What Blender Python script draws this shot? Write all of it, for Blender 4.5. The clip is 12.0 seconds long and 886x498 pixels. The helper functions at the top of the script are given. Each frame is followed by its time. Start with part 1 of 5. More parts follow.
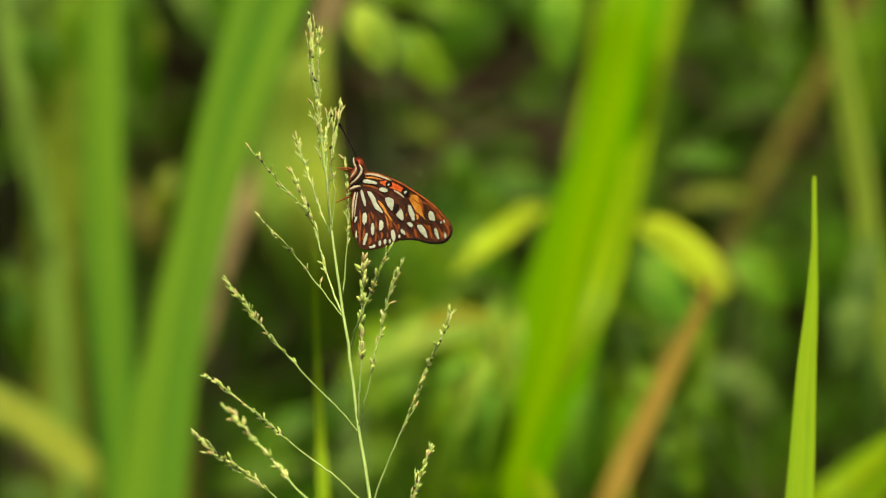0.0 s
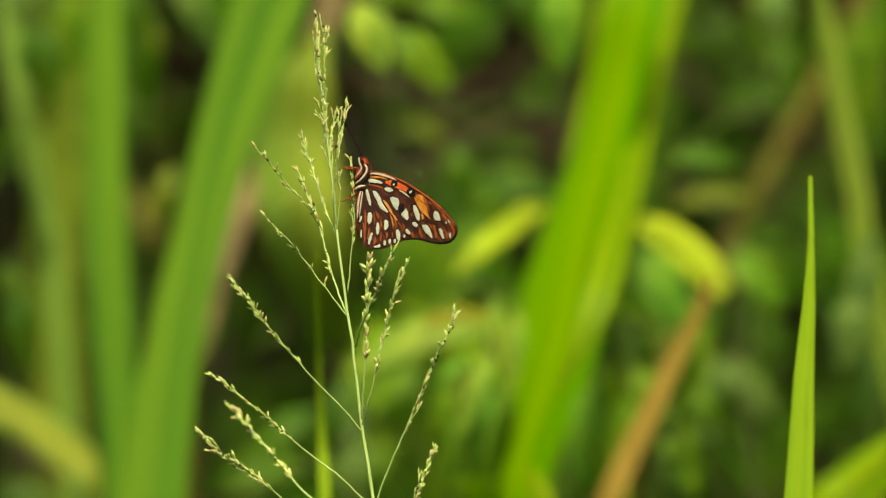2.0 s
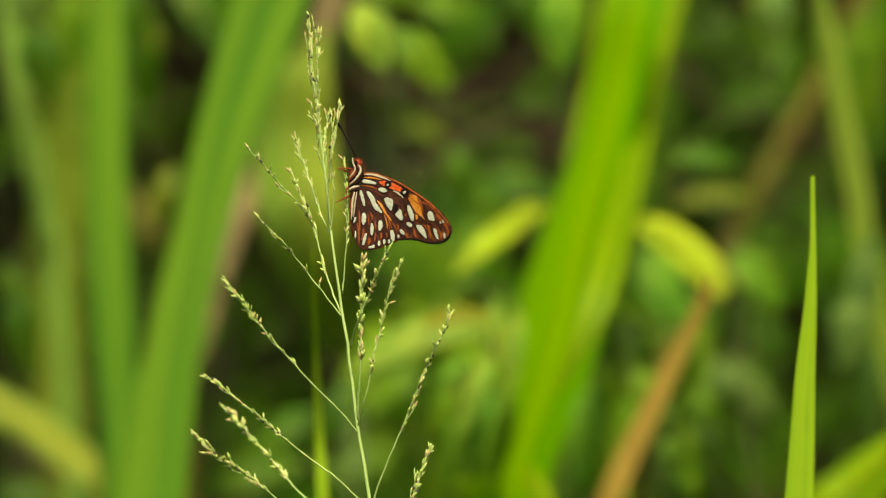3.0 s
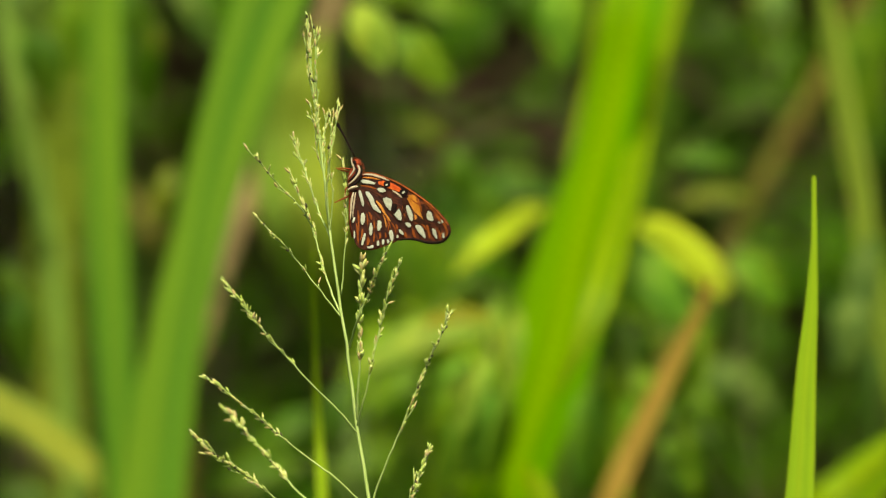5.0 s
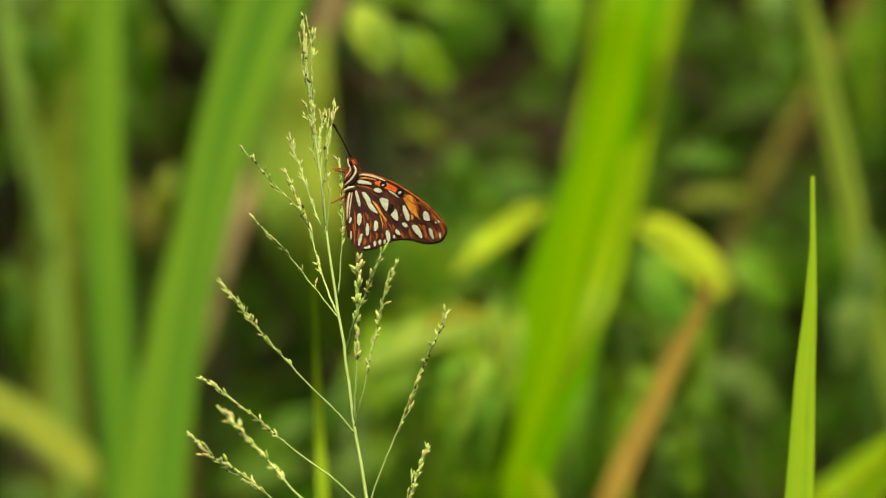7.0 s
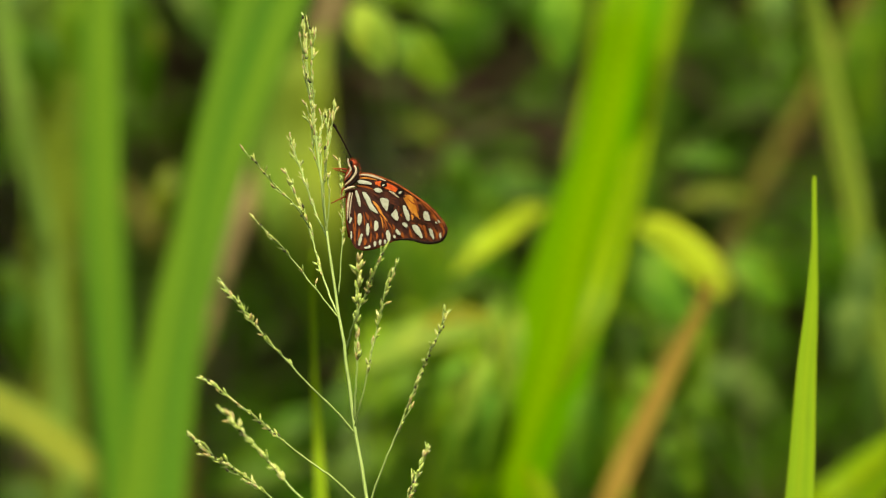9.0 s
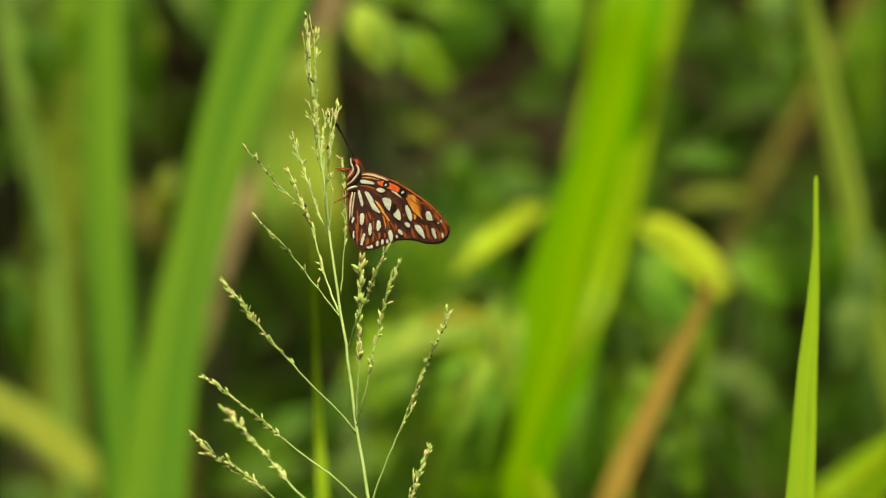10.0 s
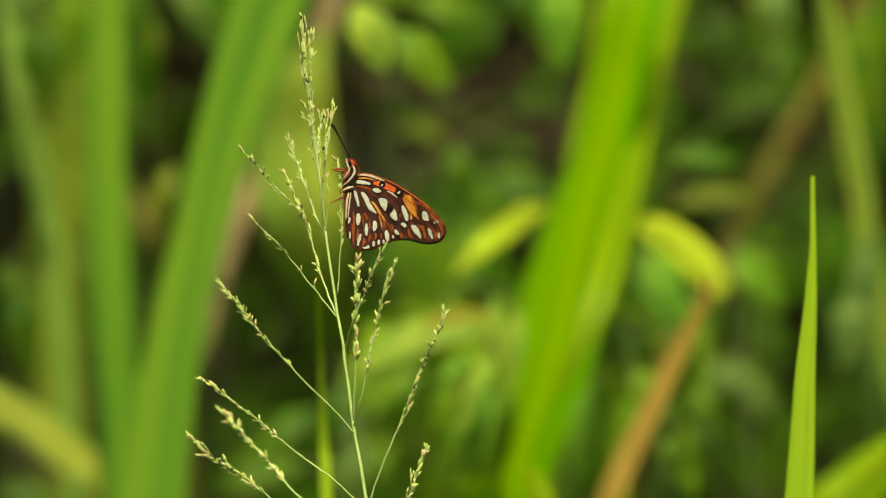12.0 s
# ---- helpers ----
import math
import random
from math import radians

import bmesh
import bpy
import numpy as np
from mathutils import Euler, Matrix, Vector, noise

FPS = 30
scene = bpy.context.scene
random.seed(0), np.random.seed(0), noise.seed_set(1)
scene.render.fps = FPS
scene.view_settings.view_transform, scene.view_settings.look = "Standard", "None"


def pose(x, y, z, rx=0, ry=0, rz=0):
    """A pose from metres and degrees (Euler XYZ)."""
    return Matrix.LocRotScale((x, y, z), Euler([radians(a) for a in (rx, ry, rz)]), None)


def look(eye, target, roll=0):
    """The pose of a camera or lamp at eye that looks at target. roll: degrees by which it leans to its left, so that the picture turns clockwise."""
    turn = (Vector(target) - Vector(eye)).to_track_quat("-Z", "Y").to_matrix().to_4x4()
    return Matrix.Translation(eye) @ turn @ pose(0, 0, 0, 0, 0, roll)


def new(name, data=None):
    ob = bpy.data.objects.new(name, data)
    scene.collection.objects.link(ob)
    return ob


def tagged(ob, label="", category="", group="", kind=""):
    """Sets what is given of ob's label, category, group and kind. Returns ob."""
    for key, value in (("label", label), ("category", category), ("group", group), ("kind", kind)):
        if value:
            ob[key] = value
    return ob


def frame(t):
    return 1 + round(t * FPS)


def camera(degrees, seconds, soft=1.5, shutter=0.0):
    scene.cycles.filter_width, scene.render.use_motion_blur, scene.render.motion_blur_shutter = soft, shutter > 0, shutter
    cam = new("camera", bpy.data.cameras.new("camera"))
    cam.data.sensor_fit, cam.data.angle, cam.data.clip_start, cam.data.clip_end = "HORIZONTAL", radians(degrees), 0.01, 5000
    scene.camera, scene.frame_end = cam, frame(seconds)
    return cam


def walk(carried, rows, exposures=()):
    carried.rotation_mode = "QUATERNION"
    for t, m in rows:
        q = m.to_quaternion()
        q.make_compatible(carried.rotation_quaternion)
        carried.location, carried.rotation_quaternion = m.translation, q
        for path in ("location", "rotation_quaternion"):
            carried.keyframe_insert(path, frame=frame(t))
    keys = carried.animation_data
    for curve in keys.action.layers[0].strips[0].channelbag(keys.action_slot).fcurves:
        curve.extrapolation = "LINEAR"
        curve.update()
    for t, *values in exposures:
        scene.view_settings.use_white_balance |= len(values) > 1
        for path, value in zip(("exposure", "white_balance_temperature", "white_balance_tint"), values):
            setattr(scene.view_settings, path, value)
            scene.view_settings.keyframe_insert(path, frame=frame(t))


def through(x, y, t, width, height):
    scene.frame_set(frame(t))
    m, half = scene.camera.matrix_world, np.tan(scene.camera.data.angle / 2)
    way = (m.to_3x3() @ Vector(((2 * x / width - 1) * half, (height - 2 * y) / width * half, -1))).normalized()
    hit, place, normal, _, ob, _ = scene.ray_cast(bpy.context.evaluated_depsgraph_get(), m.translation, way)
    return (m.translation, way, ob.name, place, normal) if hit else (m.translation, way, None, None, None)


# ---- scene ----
# A butterfly on a flowering grass in a tropical meadow, seen through a long lens.
# The camera stands at (0, -2.5, 0.8) and looks level along +y; the butterfly is in the plane y = 0.
cam = camera(7.1776, 12.0, soft=1.25)
cam.data.dof.use_dof = True
cam.data.dof.focus_distance = 2.5
cam.data.dof.aperture_fstop = 5.2
EYE = look((0, -2.5, 0.8), (0, 0, 0.8))
walk(cam, [(0, EYE), (12, EYE)], [(0, 0.66, 7300, 4), (12, 0.66, 7300, 4)])

# ---- light: bright hazy daylight ----
SUN_ELEVATION, SUN_TURN = radians(52), radians(174)
world = bpy.data.worlds.new("sky")
scene.world = world
world.use_nodes = True
sky = world.node_tree.nodes.new("ShaderNodeTexSky")
sky.sky_type, sky.sun_disc = "NISHITA", False
sky.sun_elevation, sky.sun_rotation = SUN_ELEVATION, SUN_TURN
sky.air_density, sky.dust_density = 1.0, 4.0
back = world.node_tree.nodes["Background"]
back.inputs["Strength"].default_value = 0.10
world.node_tree.links.new(sky.outputs[0], back.inputs["Color"])
sun = new("sun", bpy.data.lights.new("sun", "SUN"))
sun.data.energy, sun.data.angle, sun.data.color = 4.6, radians(5), (1.0, 0.95, 0.85)
sun_way = Vector((math.sin(SUN_TURN) * math.cos(SUN_ELEVATION), math.cos(SUN_TURN) * math.cos(SUN_ELEVATION), math.sin(SUN_ELEVATION)))
sun.matrix_world = look(sun_way * 20, (0, 0, 0))


# ---- materials ----
def nodes_of(name):
    m = bpy.data.materials.new(name)
    m.use_nodes = True
    t = m.node_tree
    return m, t, t.nodes["Principled BSDF"], t.nodes["Material Output"]


def ramp(t, source, low, high, a=0.3, b=0.7):
    r = t.nodes.new("ShaderNodeValToRGB")
    r.color_ramp.elements[0].position, r.color_ramp.elements[1].position = a, b
    r.color_ramp.elements[0].color, r.color_ramp.elements[1].color = (*low, 1), (*high, 1)
    t.links.new(source, r.inputs[0])
    return r.outputs[0]


def textured(t, scale, stretch=(1, 1, 1), detail=4.0, space="Object"):
    co, mp, nz = (t.nodes.new("ShaderNode" + k) for k in ("TexCoord", "Mapping", "TexNoise"))
    mp.inputs["Scale"].default_value = stretch
    nz.inputs["Scale"].default_value, nz.inputs["Detail"].default_value = scale, detail
    t.links.new(co.outputs[space], mp.inputs[0])
    t.links.new(mp.outputs[0], nz.inputs["Vector"])
    return nz.outputs["Fac"]


def blend(t, a, b, fac=0.5, mode="MIX"):
    n = t.nodes.new("ShaderNodeMix")
    n.data_type, n.blend_type = "RGBA", mode
    for slot, v in ((6, a), (7, b), (0, fac)):
        if hasattr(v, "links"):
            t.links.new(v, n.inputs[slot])
        else:
            n.inputs[slot].default_value = (*v, 1) if isinstance(v, tuple) else v
    return n.outputs[2]


def bumped(t, shader, source, strength=0.3, distance=0.001):
    b = t.nodes.new("ShaderNodeBump")
    b.inputs["Strength"].default_value, b.inputs["Distance"].default_value = strength, distance
    t.links.new(source, b.inputs["Height"])
    t.links.new(b.outputs[0], shader.inputs["Normal"])


def leaf_material(name, dark, light, through=0.4, rough=0.5, streak=True, stain=(0.10, 0.07, 0.02), stained=0.15, vary=0.3, mottle=0.36, band=1.0):
    """A thin leaf: streaks along its veins, paler and browner patches, light shining through it."""
    m, t, b, out = nodes_of(name)
    veins = textured(t, 6.0, (14, 0.6, 1) if streak else (5, 5, 1), 5.0, "UV")
    patch = textured(t, 2.2, (1, 3, 1), 3.0, "UV")
    c = ramp(t, veins, dark, light, 0.25, 0.75)
    c = blend(t, c, stain, ramp(t, patch, (0, 0, 0), (stained, stained, stained), 0.55, 0.8))
    broad = textured(t, 2.0, (3.2, 0.35, 1) if streak else (2, 2, 1), 2.0, "UV")
    c = blend(t, c, ramp(t, broad, (1 - mottle, 1 - mottle * 0.9, 1 - mottle), (1.0, 1.0, 1.0), 0.35, 0.62), 1.0, "MULTIPLY")
    info = t.nodes.new("ShaderNodeObjectInfo")
    hue = t.nodes.new("ShaderNodeHueSaturation")
    span = t.nodes.new("ShaderNodeMapRange")
    span.inputs["To Min"].default_value, span.inputs["To Max"].default_value = 1 - vary, 1 + vary
    t.links.new(info.outputs["Random"], span.inputs["Value"])
    t.links.new(span.outputs[0], hue.inputs["Value"])
    t.links.new(c, hue.inputs["Color"])
    c = hue.outputs[0]
    co, mp, own, nz = (t.nodes.new("ShaderNode" + k) for k in ("TexCoord", "Mapping", "VectorMath", "TexNoise"))
    mp.inputs["Scale"].default_value = (2.4, 0.9, 1) if streak else (1.6, 1.6, 1)
    own.operation = "MULTIPLY_ADD"
    nz.inputs["Scale"].default_value, nz.inputs["Detail"].default_value = 1.3, 1.5
    spread = t.nodes.new("ShaderNodeMath")
    spread.operation = "MULTIPLY"
    spread.inputs[1].default_value = 37.0
    t.links.new(info.outputs["Random"], spread.inputs[0])
    t.links.new(co.outputs["UV"], mp.inputs[0])
    t.links.new(mp.outputs[0], own.inputs[0])
    own.inputs[1].default_value = (1, 1, 1)
    t.links.new(spread.outputs[0], own.inputs[2])
    t.links.new(own.outputs[0], nz.inputs["Vector"])
    c = blend(t, c, ramp(t, nz.outputs["Fac"], (1 - 0.32 * band, 1 - 0.14 * band, 1 - 0.1 * band), (1 + 0.22 * band, 1 + 0.10 * band, 1.0), 0.36, 0.64), 1.0, "MULTIPLY")
    t.links.new(c, b.inputs["Base Color"])
    b.inputs["Roughness"].default_value = rough
    b.inputs["Specular IOR Level"].default_value = 0.1
    bumped(t, b, veins, 0.35, 0.0006)
    tr, mx = t.nodes.new("ShaderNodeBsdfTranslucent"), t.nodes.new("ShaderNodeMixShader")
    t.links.new(blend(t, c, (1.0, 0.95, 0.35), 0.5, "MULTIPLY"), tr.inputs["Color"])
    mx.inputs[0].default_value = through
    t.links.new(b.outputs[0], mx.inputs[1])
    t.links.new(tr.outputs[0], mx.inputs[2])
    t.links.new(mx.outputs[0], out.inputs["Surface"])
    return m


def solid_material(name, dark, light, scale, rough=0.6, stretch=(1, 1, 1), bump=0.3, depth=0.0005, gloss=0.2, thin=0.0):
    m, t, b, out = nodes_of(name)
    n = textured(t, scale, stretch)
    fine = textured(t, scale * 5.3, stretch)
    c = blend(t, ramp(t, n, dark, light), ramp(t, fine, (0.75, 0.75, 0.75), (1, 1, 1)), 1.0, "MULTIPLY")
    t.links.new(c, b.inputs["Base Color"])
    b.inputs["Roughness"].default_value = rough
    b.inputs["Specular IOR Level"].default_value = gloss
    bumped(t, b, fine, bump, depth)
    if thin:
        b.inputs["Subsurface Weight"].default_value, b.inputs["Subsurface Scale"].default_value = thin, 0.0008
        b.inputs["Subsurface Radius"].default_value = (1.0, 1.0, 0.4)
    return m


BRIGHT = leaf_material("bright_reed_leaf", (0.14, 0.325, 0.0005), (0.25, 0.485, 0.001), 0.45, vary=0.0, band=1.3)
MEADOW = leaf_material("meadow_leaf", (0.20, 0.37, 0.012), (0.33, 0.49, 0.03), 0.45, vary=0.0)
LIMEREED = leaf_material("sunny_reed_leaf", (0.19, 0.32, 0.003), (0.29, 0.43, 0.008), 0.45, vary=0.0)
HANGREED = leaf_material("bent_reed_leaf", (0.165, 0.28, 0.003), (0.255, 0.39, 0.008), 0.45, vary=0.0)
LIME = leaf_material("lime_leaf", (0.20, 0.275, 0.024), (0.30, 0.385, 0.048), 0.45, vary=0.0)
FRESH = leaf_material("fresh_grass_blade", (0.25, 0.41, 0.012), (0.33, 0.48, 0.025), 0.4, stained=0.2, vary=0.0, mottle=0.14, band=0.4)
PALEREED = leaf_material("pale_reed_leaf", (0.15, 0.27, 0.035), (0.23, 0.37, 0.06), 0.4, vary=0.0, mottle=0.15, band=0.5)
OLIVEREED = leaf_material("olive_reed_leaf", (0.14, 0.20, 0.013), (0.22, 0.28, 0.025), 0.35, vary=0.0)
MIDREED = leaf_material("reed_leaf", (0.088, 0.222, 0.014), (0.165, 0.332, 0.027), 0.4, vary=0.0, band=1.8)
# reed green darkened to put shade into the colour of the rear blade
SHADEREED = leaf_material("dull_reed_leaf", (0.10, 0.20, 0.012), (0.17, 0.29, 0.02), 0.35, vary=0.1)
YELLOW = leaf_material("yellowing_leaf", (0.40, 0.53, 0.02), (0.60, 0.70, 0.05), 0.45, stained=0.2, vary=0.0, mottle=0.15, band=0.5)
SEDGE = leaf_material("sedge_leaf", (0.15, 0.24, 0.018), (0.26, 0.34, 0.045), 0.35, vary=0.0)
OLIVE = leaf_material("olive_yellow_leaf", (0.235, 0.262, 0.021), (0.35, 0.372, 0.042), 0.35, vary=0.0)
WEED = leaf_material("weed_leaf", (0.05, 0.15, 0.003), (0.11, 0.25, 0.006), 0.35, streak=False, vary=0.5)
WEEDLIGHT = leaf_material("light_weed_leaf", (0.14, 0.28, 0.01), (0.25, 0.40, 0.02), 0.4, streak=False, vary=0.2)
LEAFPALE = leaf_material("pale_weed_leaf", (0.22, 0.34, 0.03), (0.34, 0.46, 0.055), 0.4, streak=False, vary=0.1)
LEAFMID = leaf_material("mid_green_weed_leaf", (0.10, 0.20, 0.008), (0.165, 0.285, 0.016), 0.4, streak=False, vary=0.15)
LEAFCOOL = leaf_material("cool_green_weed_leaf", (0.12, 0.28, 0.018), (0.20, 0.40, 0.035), 0.4, streak=False, vary=0.1)
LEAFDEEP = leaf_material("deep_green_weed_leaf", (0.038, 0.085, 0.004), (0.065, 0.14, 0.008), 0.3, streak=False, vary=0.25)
LEAFGREY = leaf_material("greyish_weed_leaf", (0.10, 0.175, 0.03), (0.16, 0.245, 0.05), 0.3, streak=False, vary=0.1)
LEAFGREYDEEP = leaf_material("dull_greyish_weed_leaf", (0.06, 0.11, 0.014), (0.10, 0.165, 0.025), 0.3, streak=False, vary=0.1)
LEAFRUST = leaf_material("browning_weed_leaf", (0.19, 0.17, 0.008), (0.28, 0.25, 0.016), 0.35, streak=False, vary=0.1)
LEAFOLIVE = leaf_material("olive_weed_leaf", (0.10, 0.13, 0.008), (0.16, 0.195, 0.016), 0.3, streak=False, vary=0.1)
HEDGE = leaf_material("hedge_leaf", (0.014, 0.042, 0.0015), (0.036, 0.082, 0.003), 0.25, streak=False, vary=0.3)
DRY = solid_material("dry_brown_reed", (0.165, 0.112, 0.016), (0.30, 0.20, 0.038), 60, 0.8, (1, 1, 0.1), gloss=0.05)
TWIG = solid_material("dead_twig", (0.02, 0.010, 0.004), (0.042, 0.022, 0.009), 60, 0.8, (1, 1, 0.3))
OLDCANE = solid_material("old_dry_cane", (0.10, 0.085, 0.010), (0.165, 0.135, 0.018), 60, 0.8, (1, 1, 0.1))
PINKDRY = solid_material("weathered_dry_stem", (0.20, 0.15, 0.055), (0.34, 0.25, 0.105), 40, 0.7, (1, 1, 0.1))
# dead-leaf brown, kept dark so that it also paints shade between the plants
SHADELITTER = leaf_material("dead_leaf", (0.03, 0.018, 0.008), (0.07, 0.042, 0.018), 0.1, streak=False, vary=0.4)
STALK = solid_material("green_stalk", (0.06, 0.11, 0.012), (0.12, 0.18, 0.03), 90, 0.5, (1, 1, 0.1))
RACHIS = solid_material("panicle_stem", (0.27, 0.38, 0.09), (0.42, 0.53, 0.17), 300, 0.5, (1, 1, 0.15))
SEED = solid_material("ripe_spikelet", (0.37, 0.41, 0.11), (0.59, 0.59, 0.22), 500, 0.55, thin=0.6)
SEEDGREEN = solid_material("green_spikelet", (0.24, 0.33, 0.06), (0.42, 0.50, 0.14), 500, 0.55, thin=0.6)
SEEDDARK = solid_material("dark_spikelet", (0.02, 0.022, 0.012), (0.10, 0.10, 0.03), 500, 0.6)
SEEDTAN = solid_material("tan_spikelet", (0.30, 0.24, 0.09), (0.50, 0.41, 0.17), 500, 0.6, thin=0.6)
BARK = solid_material("shrub_bark", (0.03, 0.022, 0.012), (0.07, 0.052, 0.032), 30, 0.9, (1, 1, 0.2), 0.6, 0.004)
SOIL = solid_material("meadow_ground", (0.03, 0.035, 0.012), (0.07, 0.10, 0.025), 6, 0.95, bump=0.8, depth=0.02)
SILVER = solid_material("silver_scales", (0.31, 0.32, 0.225), (0.46, 0.47, 0.34), 900, 0.4, gloss=0.4)
BLACK = solid_material("black_scales", (0.005, 0.003, 0.002), (0.018, 0.008, 0.005), 900, 0.7, gloss=0.08)
RED = solid_material("red_orange_scales", (0.42, 0.05, 0.01), (0.66, 0.14, 0.025), 700, 0.6, gloss=0.1)
AMBER = solid_material("amber_scales", (0.31, 0.10, 0.008), (0.55, 0.225, 0.027), 450, 0.7, gloss=0.1)
ORANGE = solid_material("orange_scales", (0.34, 0.11, 0.012), (0.62, 0.26, 0.05), 450, 0.7, gloss=0.1)
COSTA = solid_material("rusty_edge_scales", (0.14, 0.031, 0.006), (0.28, 0.072, 0.011), 450, 0.7, gloss=0.1)
CREAM = solid_material("cream_scales", (0.37, 0.285, 0.17), (0.53, 0.44, 0.295), 900, 0.6)
RUST = solid_material("rusty_fur", (0.13, 0.022, 0.008), (0.36, 0.06, 0.02), 900, 0.8, gloss=0.1)
BROWN = solid_material("brown_vein", (0.016, 0.006, 0.003), (0.046, 0.015, 0.006), 900, 0.7, gloss=0.08)


def wing_material():
    """Brown wing scales with rusty and orange streaks that run out from the wing's root."""
    m, t, b, out = nodes_of("brown_orange_wing")
    streaks = textured(t, 3.0, (9.0, 0.8, 1), 4.0, "UV")
    patches = textured(t, 260, (1, 1, 1), 3.0)
    n = blend(t, streaks, patches, 0.4)
    place, apart, far = (t.nodes.new("ShaderNode" + k) for k in ("TexCoord", "SeparateXYZ", "MapRange"))
    far.inputs["From Min"].default_value, far.inputs["From Max"].default_value = 0.2, 1.9
    far.inputs["To Min"].default_value, far.inputs["To Max"].default_value = 0.44, 0.66
    t.links.new(place.outputs["UV"], apart.inputs[0])
    t.links.new(apart.outputs["Y"], far.inputs["Value"])
    n = blend(t, n, far.outputs[0], 0.3)
    c = t.nodes.new("ShaderNodeValToRGB")
    c.color_ramp.elements[0].position, c.color_ramp.elements[0].color = 0.505, (0.022, 0.005, 0.002, 1)
    c.color_ramp.elements[1].position, c.color_ramp.elements[1].color = 0.77, (0.33, 0.10, 0.017, 1)
    e = c.color_ramp.elements.new(0.625)
    e.color = (0.105, 0.024, 0.005, 1)
    t.links.new(n, c.inputs[0])
    t.links.new(c.outputs[0], b.inputs["Base Color"])
    b.inputs["Roughness"].default_value = 0.8
    b.inputs["Specular IOR Level"].default_value = 0.2
    bumped(t, b, patches, 0.3, 0.0002)
    return m


WINGBROWN = wing_material()


# ---- mesh helpers ----
def spline(pts, n):
    """n + 1 points along a smooth curve through pts."""
    p = [Vector(q) for q in pts]
    p = [p[0] * 2 - p[1]] + p + [p[-1] * 2 - p[-2]]
    got = []
    for i in range(n + 1):
        u = i / n * (len(pts) - 1)
        k = min(int(u), len(pts) - 2)
        u -= k
        a, b, c, d = p[k:k + 4]
        got.append(0.5 * (2 * b + (c - a) * u + (2 * a - 5 * b + 4 * c - d) * u * u + (3 * b - a - 3 * c + d) * u ** 3))
    return got


def tube(bm, pts, radius, sides=6, material=0):
    """A closed tube along pts; radius is a function of 0 to 1 along it."""
    rings, n = [], len(pts) - 1
    for i, p in enumerate(pts):
        way = (pts[min(i + 1, n)] - pts[max(i - 1, 0)]).normalized()
        side = way.cross(Vector((0.13, 1, 0.21))).normalized()
        up, r = side.cross(way), radius(i / n)
        rings.append([bm.verts.new(p + (side * math.cos(k * math.tau / sides) + up * math.sin(k * math.tau / sides)) * r) for k in range(sides)])
    for a, b in zip(rings, rings[1:]):
        for k in range(sides):
            bm.faces.new((a[k], a[(k + 1) % sides], b[(k + 1) % sides], b[k])).material_index = material
    bm.faces.new(rings[0][::-1])
    bm.faces.new(rings[-1])


def mesh_of(name, bm, *materials, smooth=True):
    bmesh.ops.recalc_face_normals(bm, faces=bm.faces)
    me = bpy.data.meshes.new(name)
    bm.to_mesh(me)
    bm.free()
    for m in materials:
        me.materials.append(m)
    for f in me.polygons:
        f.use_smooth = smooth
    return me


def part(name, bm, material, parent, label=""):
    ob = new(name, bm if isinstance(bm, bpy.types.Mesh) else mesh_of(name, bm, material))
    ob.parent = parent
    return tagged(ob, label)


def thing(name, base, label, category, group="", kind=""):
    ob = new(name)
    ob.location, ob.empty_display_size = base, 0.02
    return tagged(ob, label, category, group, kind)


def ribbon(bm, pts, width, face=(0, -1, 0), fold=0.18, wave=0.0, steps=28, across=6, twist=0.0):
    """A leaf blade along pts: width is a function of 0 to 1, folded along its midrib, its face towards `face`."""
    line = spline(pts, steps)
    uv = bm.loops.layers.uv.verify()
    rows = []
    for i, p in enumerate(line):
        f = i / steps
        way = (line[min(i + 1, steps)] - line[max(i - 1, 0)]).normalized()
        side = way.cross(Vector(face)).normalized()
        if twist:
            side = Matrix.Rotation(twist * f, 3, way) @ side
        up, w, row = side.cross(way), width(f), []
        for k in range(across + 1):
            u = k / across * 2 - 1
            lift = fold * w * abs(u) + wave * w * math.sin(f * 23 + u * 2) * abs(u)
            row.append((bm.verts.new(p + side * (u * w / 2) - up * lift), (k / across, f)))
        rows.append(row)
    for a, b in zip(rows, rows[1:]):
        for k in range(across):
            quad = (a[k], a[k + 1], b[k + 1], b[k])
            fc = bm.faces.new([v for v, _ in quad])
            for loop, (_, c) in zip(fc.loops, quad):
                loop[uv].uv = c
    return line


def tapered(w, tip=0.35, root=0.0, end=0.02):
    """Width of a blade: full along most of it, narrowing to the tip over the last share, and to the root over the first."""
    def f(u):
        k = 1.0
        if isinstance(w, list):
            return float(np.interp(u * (len(w) - 1), range(len(w)), w))
        if u > 1 - tip:
            k = max(end, 1 - ((u - 1 + tip) / tip) ** 1.6)
        if root and u < root:
            k *= 0.3 + 0.7 * math.sin(u / root * math.pi / 2)
        return w * k
    return f


def blade_part(parent, pts, w, material, name="blade", tip=0.35, root=0.0, face=(0, -1, 0), fold=0.18, wave=0.0, twist=0.0, rib=0.05, label=""):
    """One leaf blade with its midrib as a raised part."""
    base, bm, rb = parent.location, bmesh.new(), bmesh.new()
    local = [Vector(p) - base for p in pts]
    f = tapered(w, tip, root)
    line = ribbon(bm, local, f, face, fold, wave, twist=twist)
    ob = part(name, bm, material, parent, label)
    if rib:
        tube(rb, [p + Vector((0, -0.0004, 0)) for p in line], lambda u: max(0.0002, f(u) * rib), 6)
        part("midrib", rb, material, ob)
    return ob


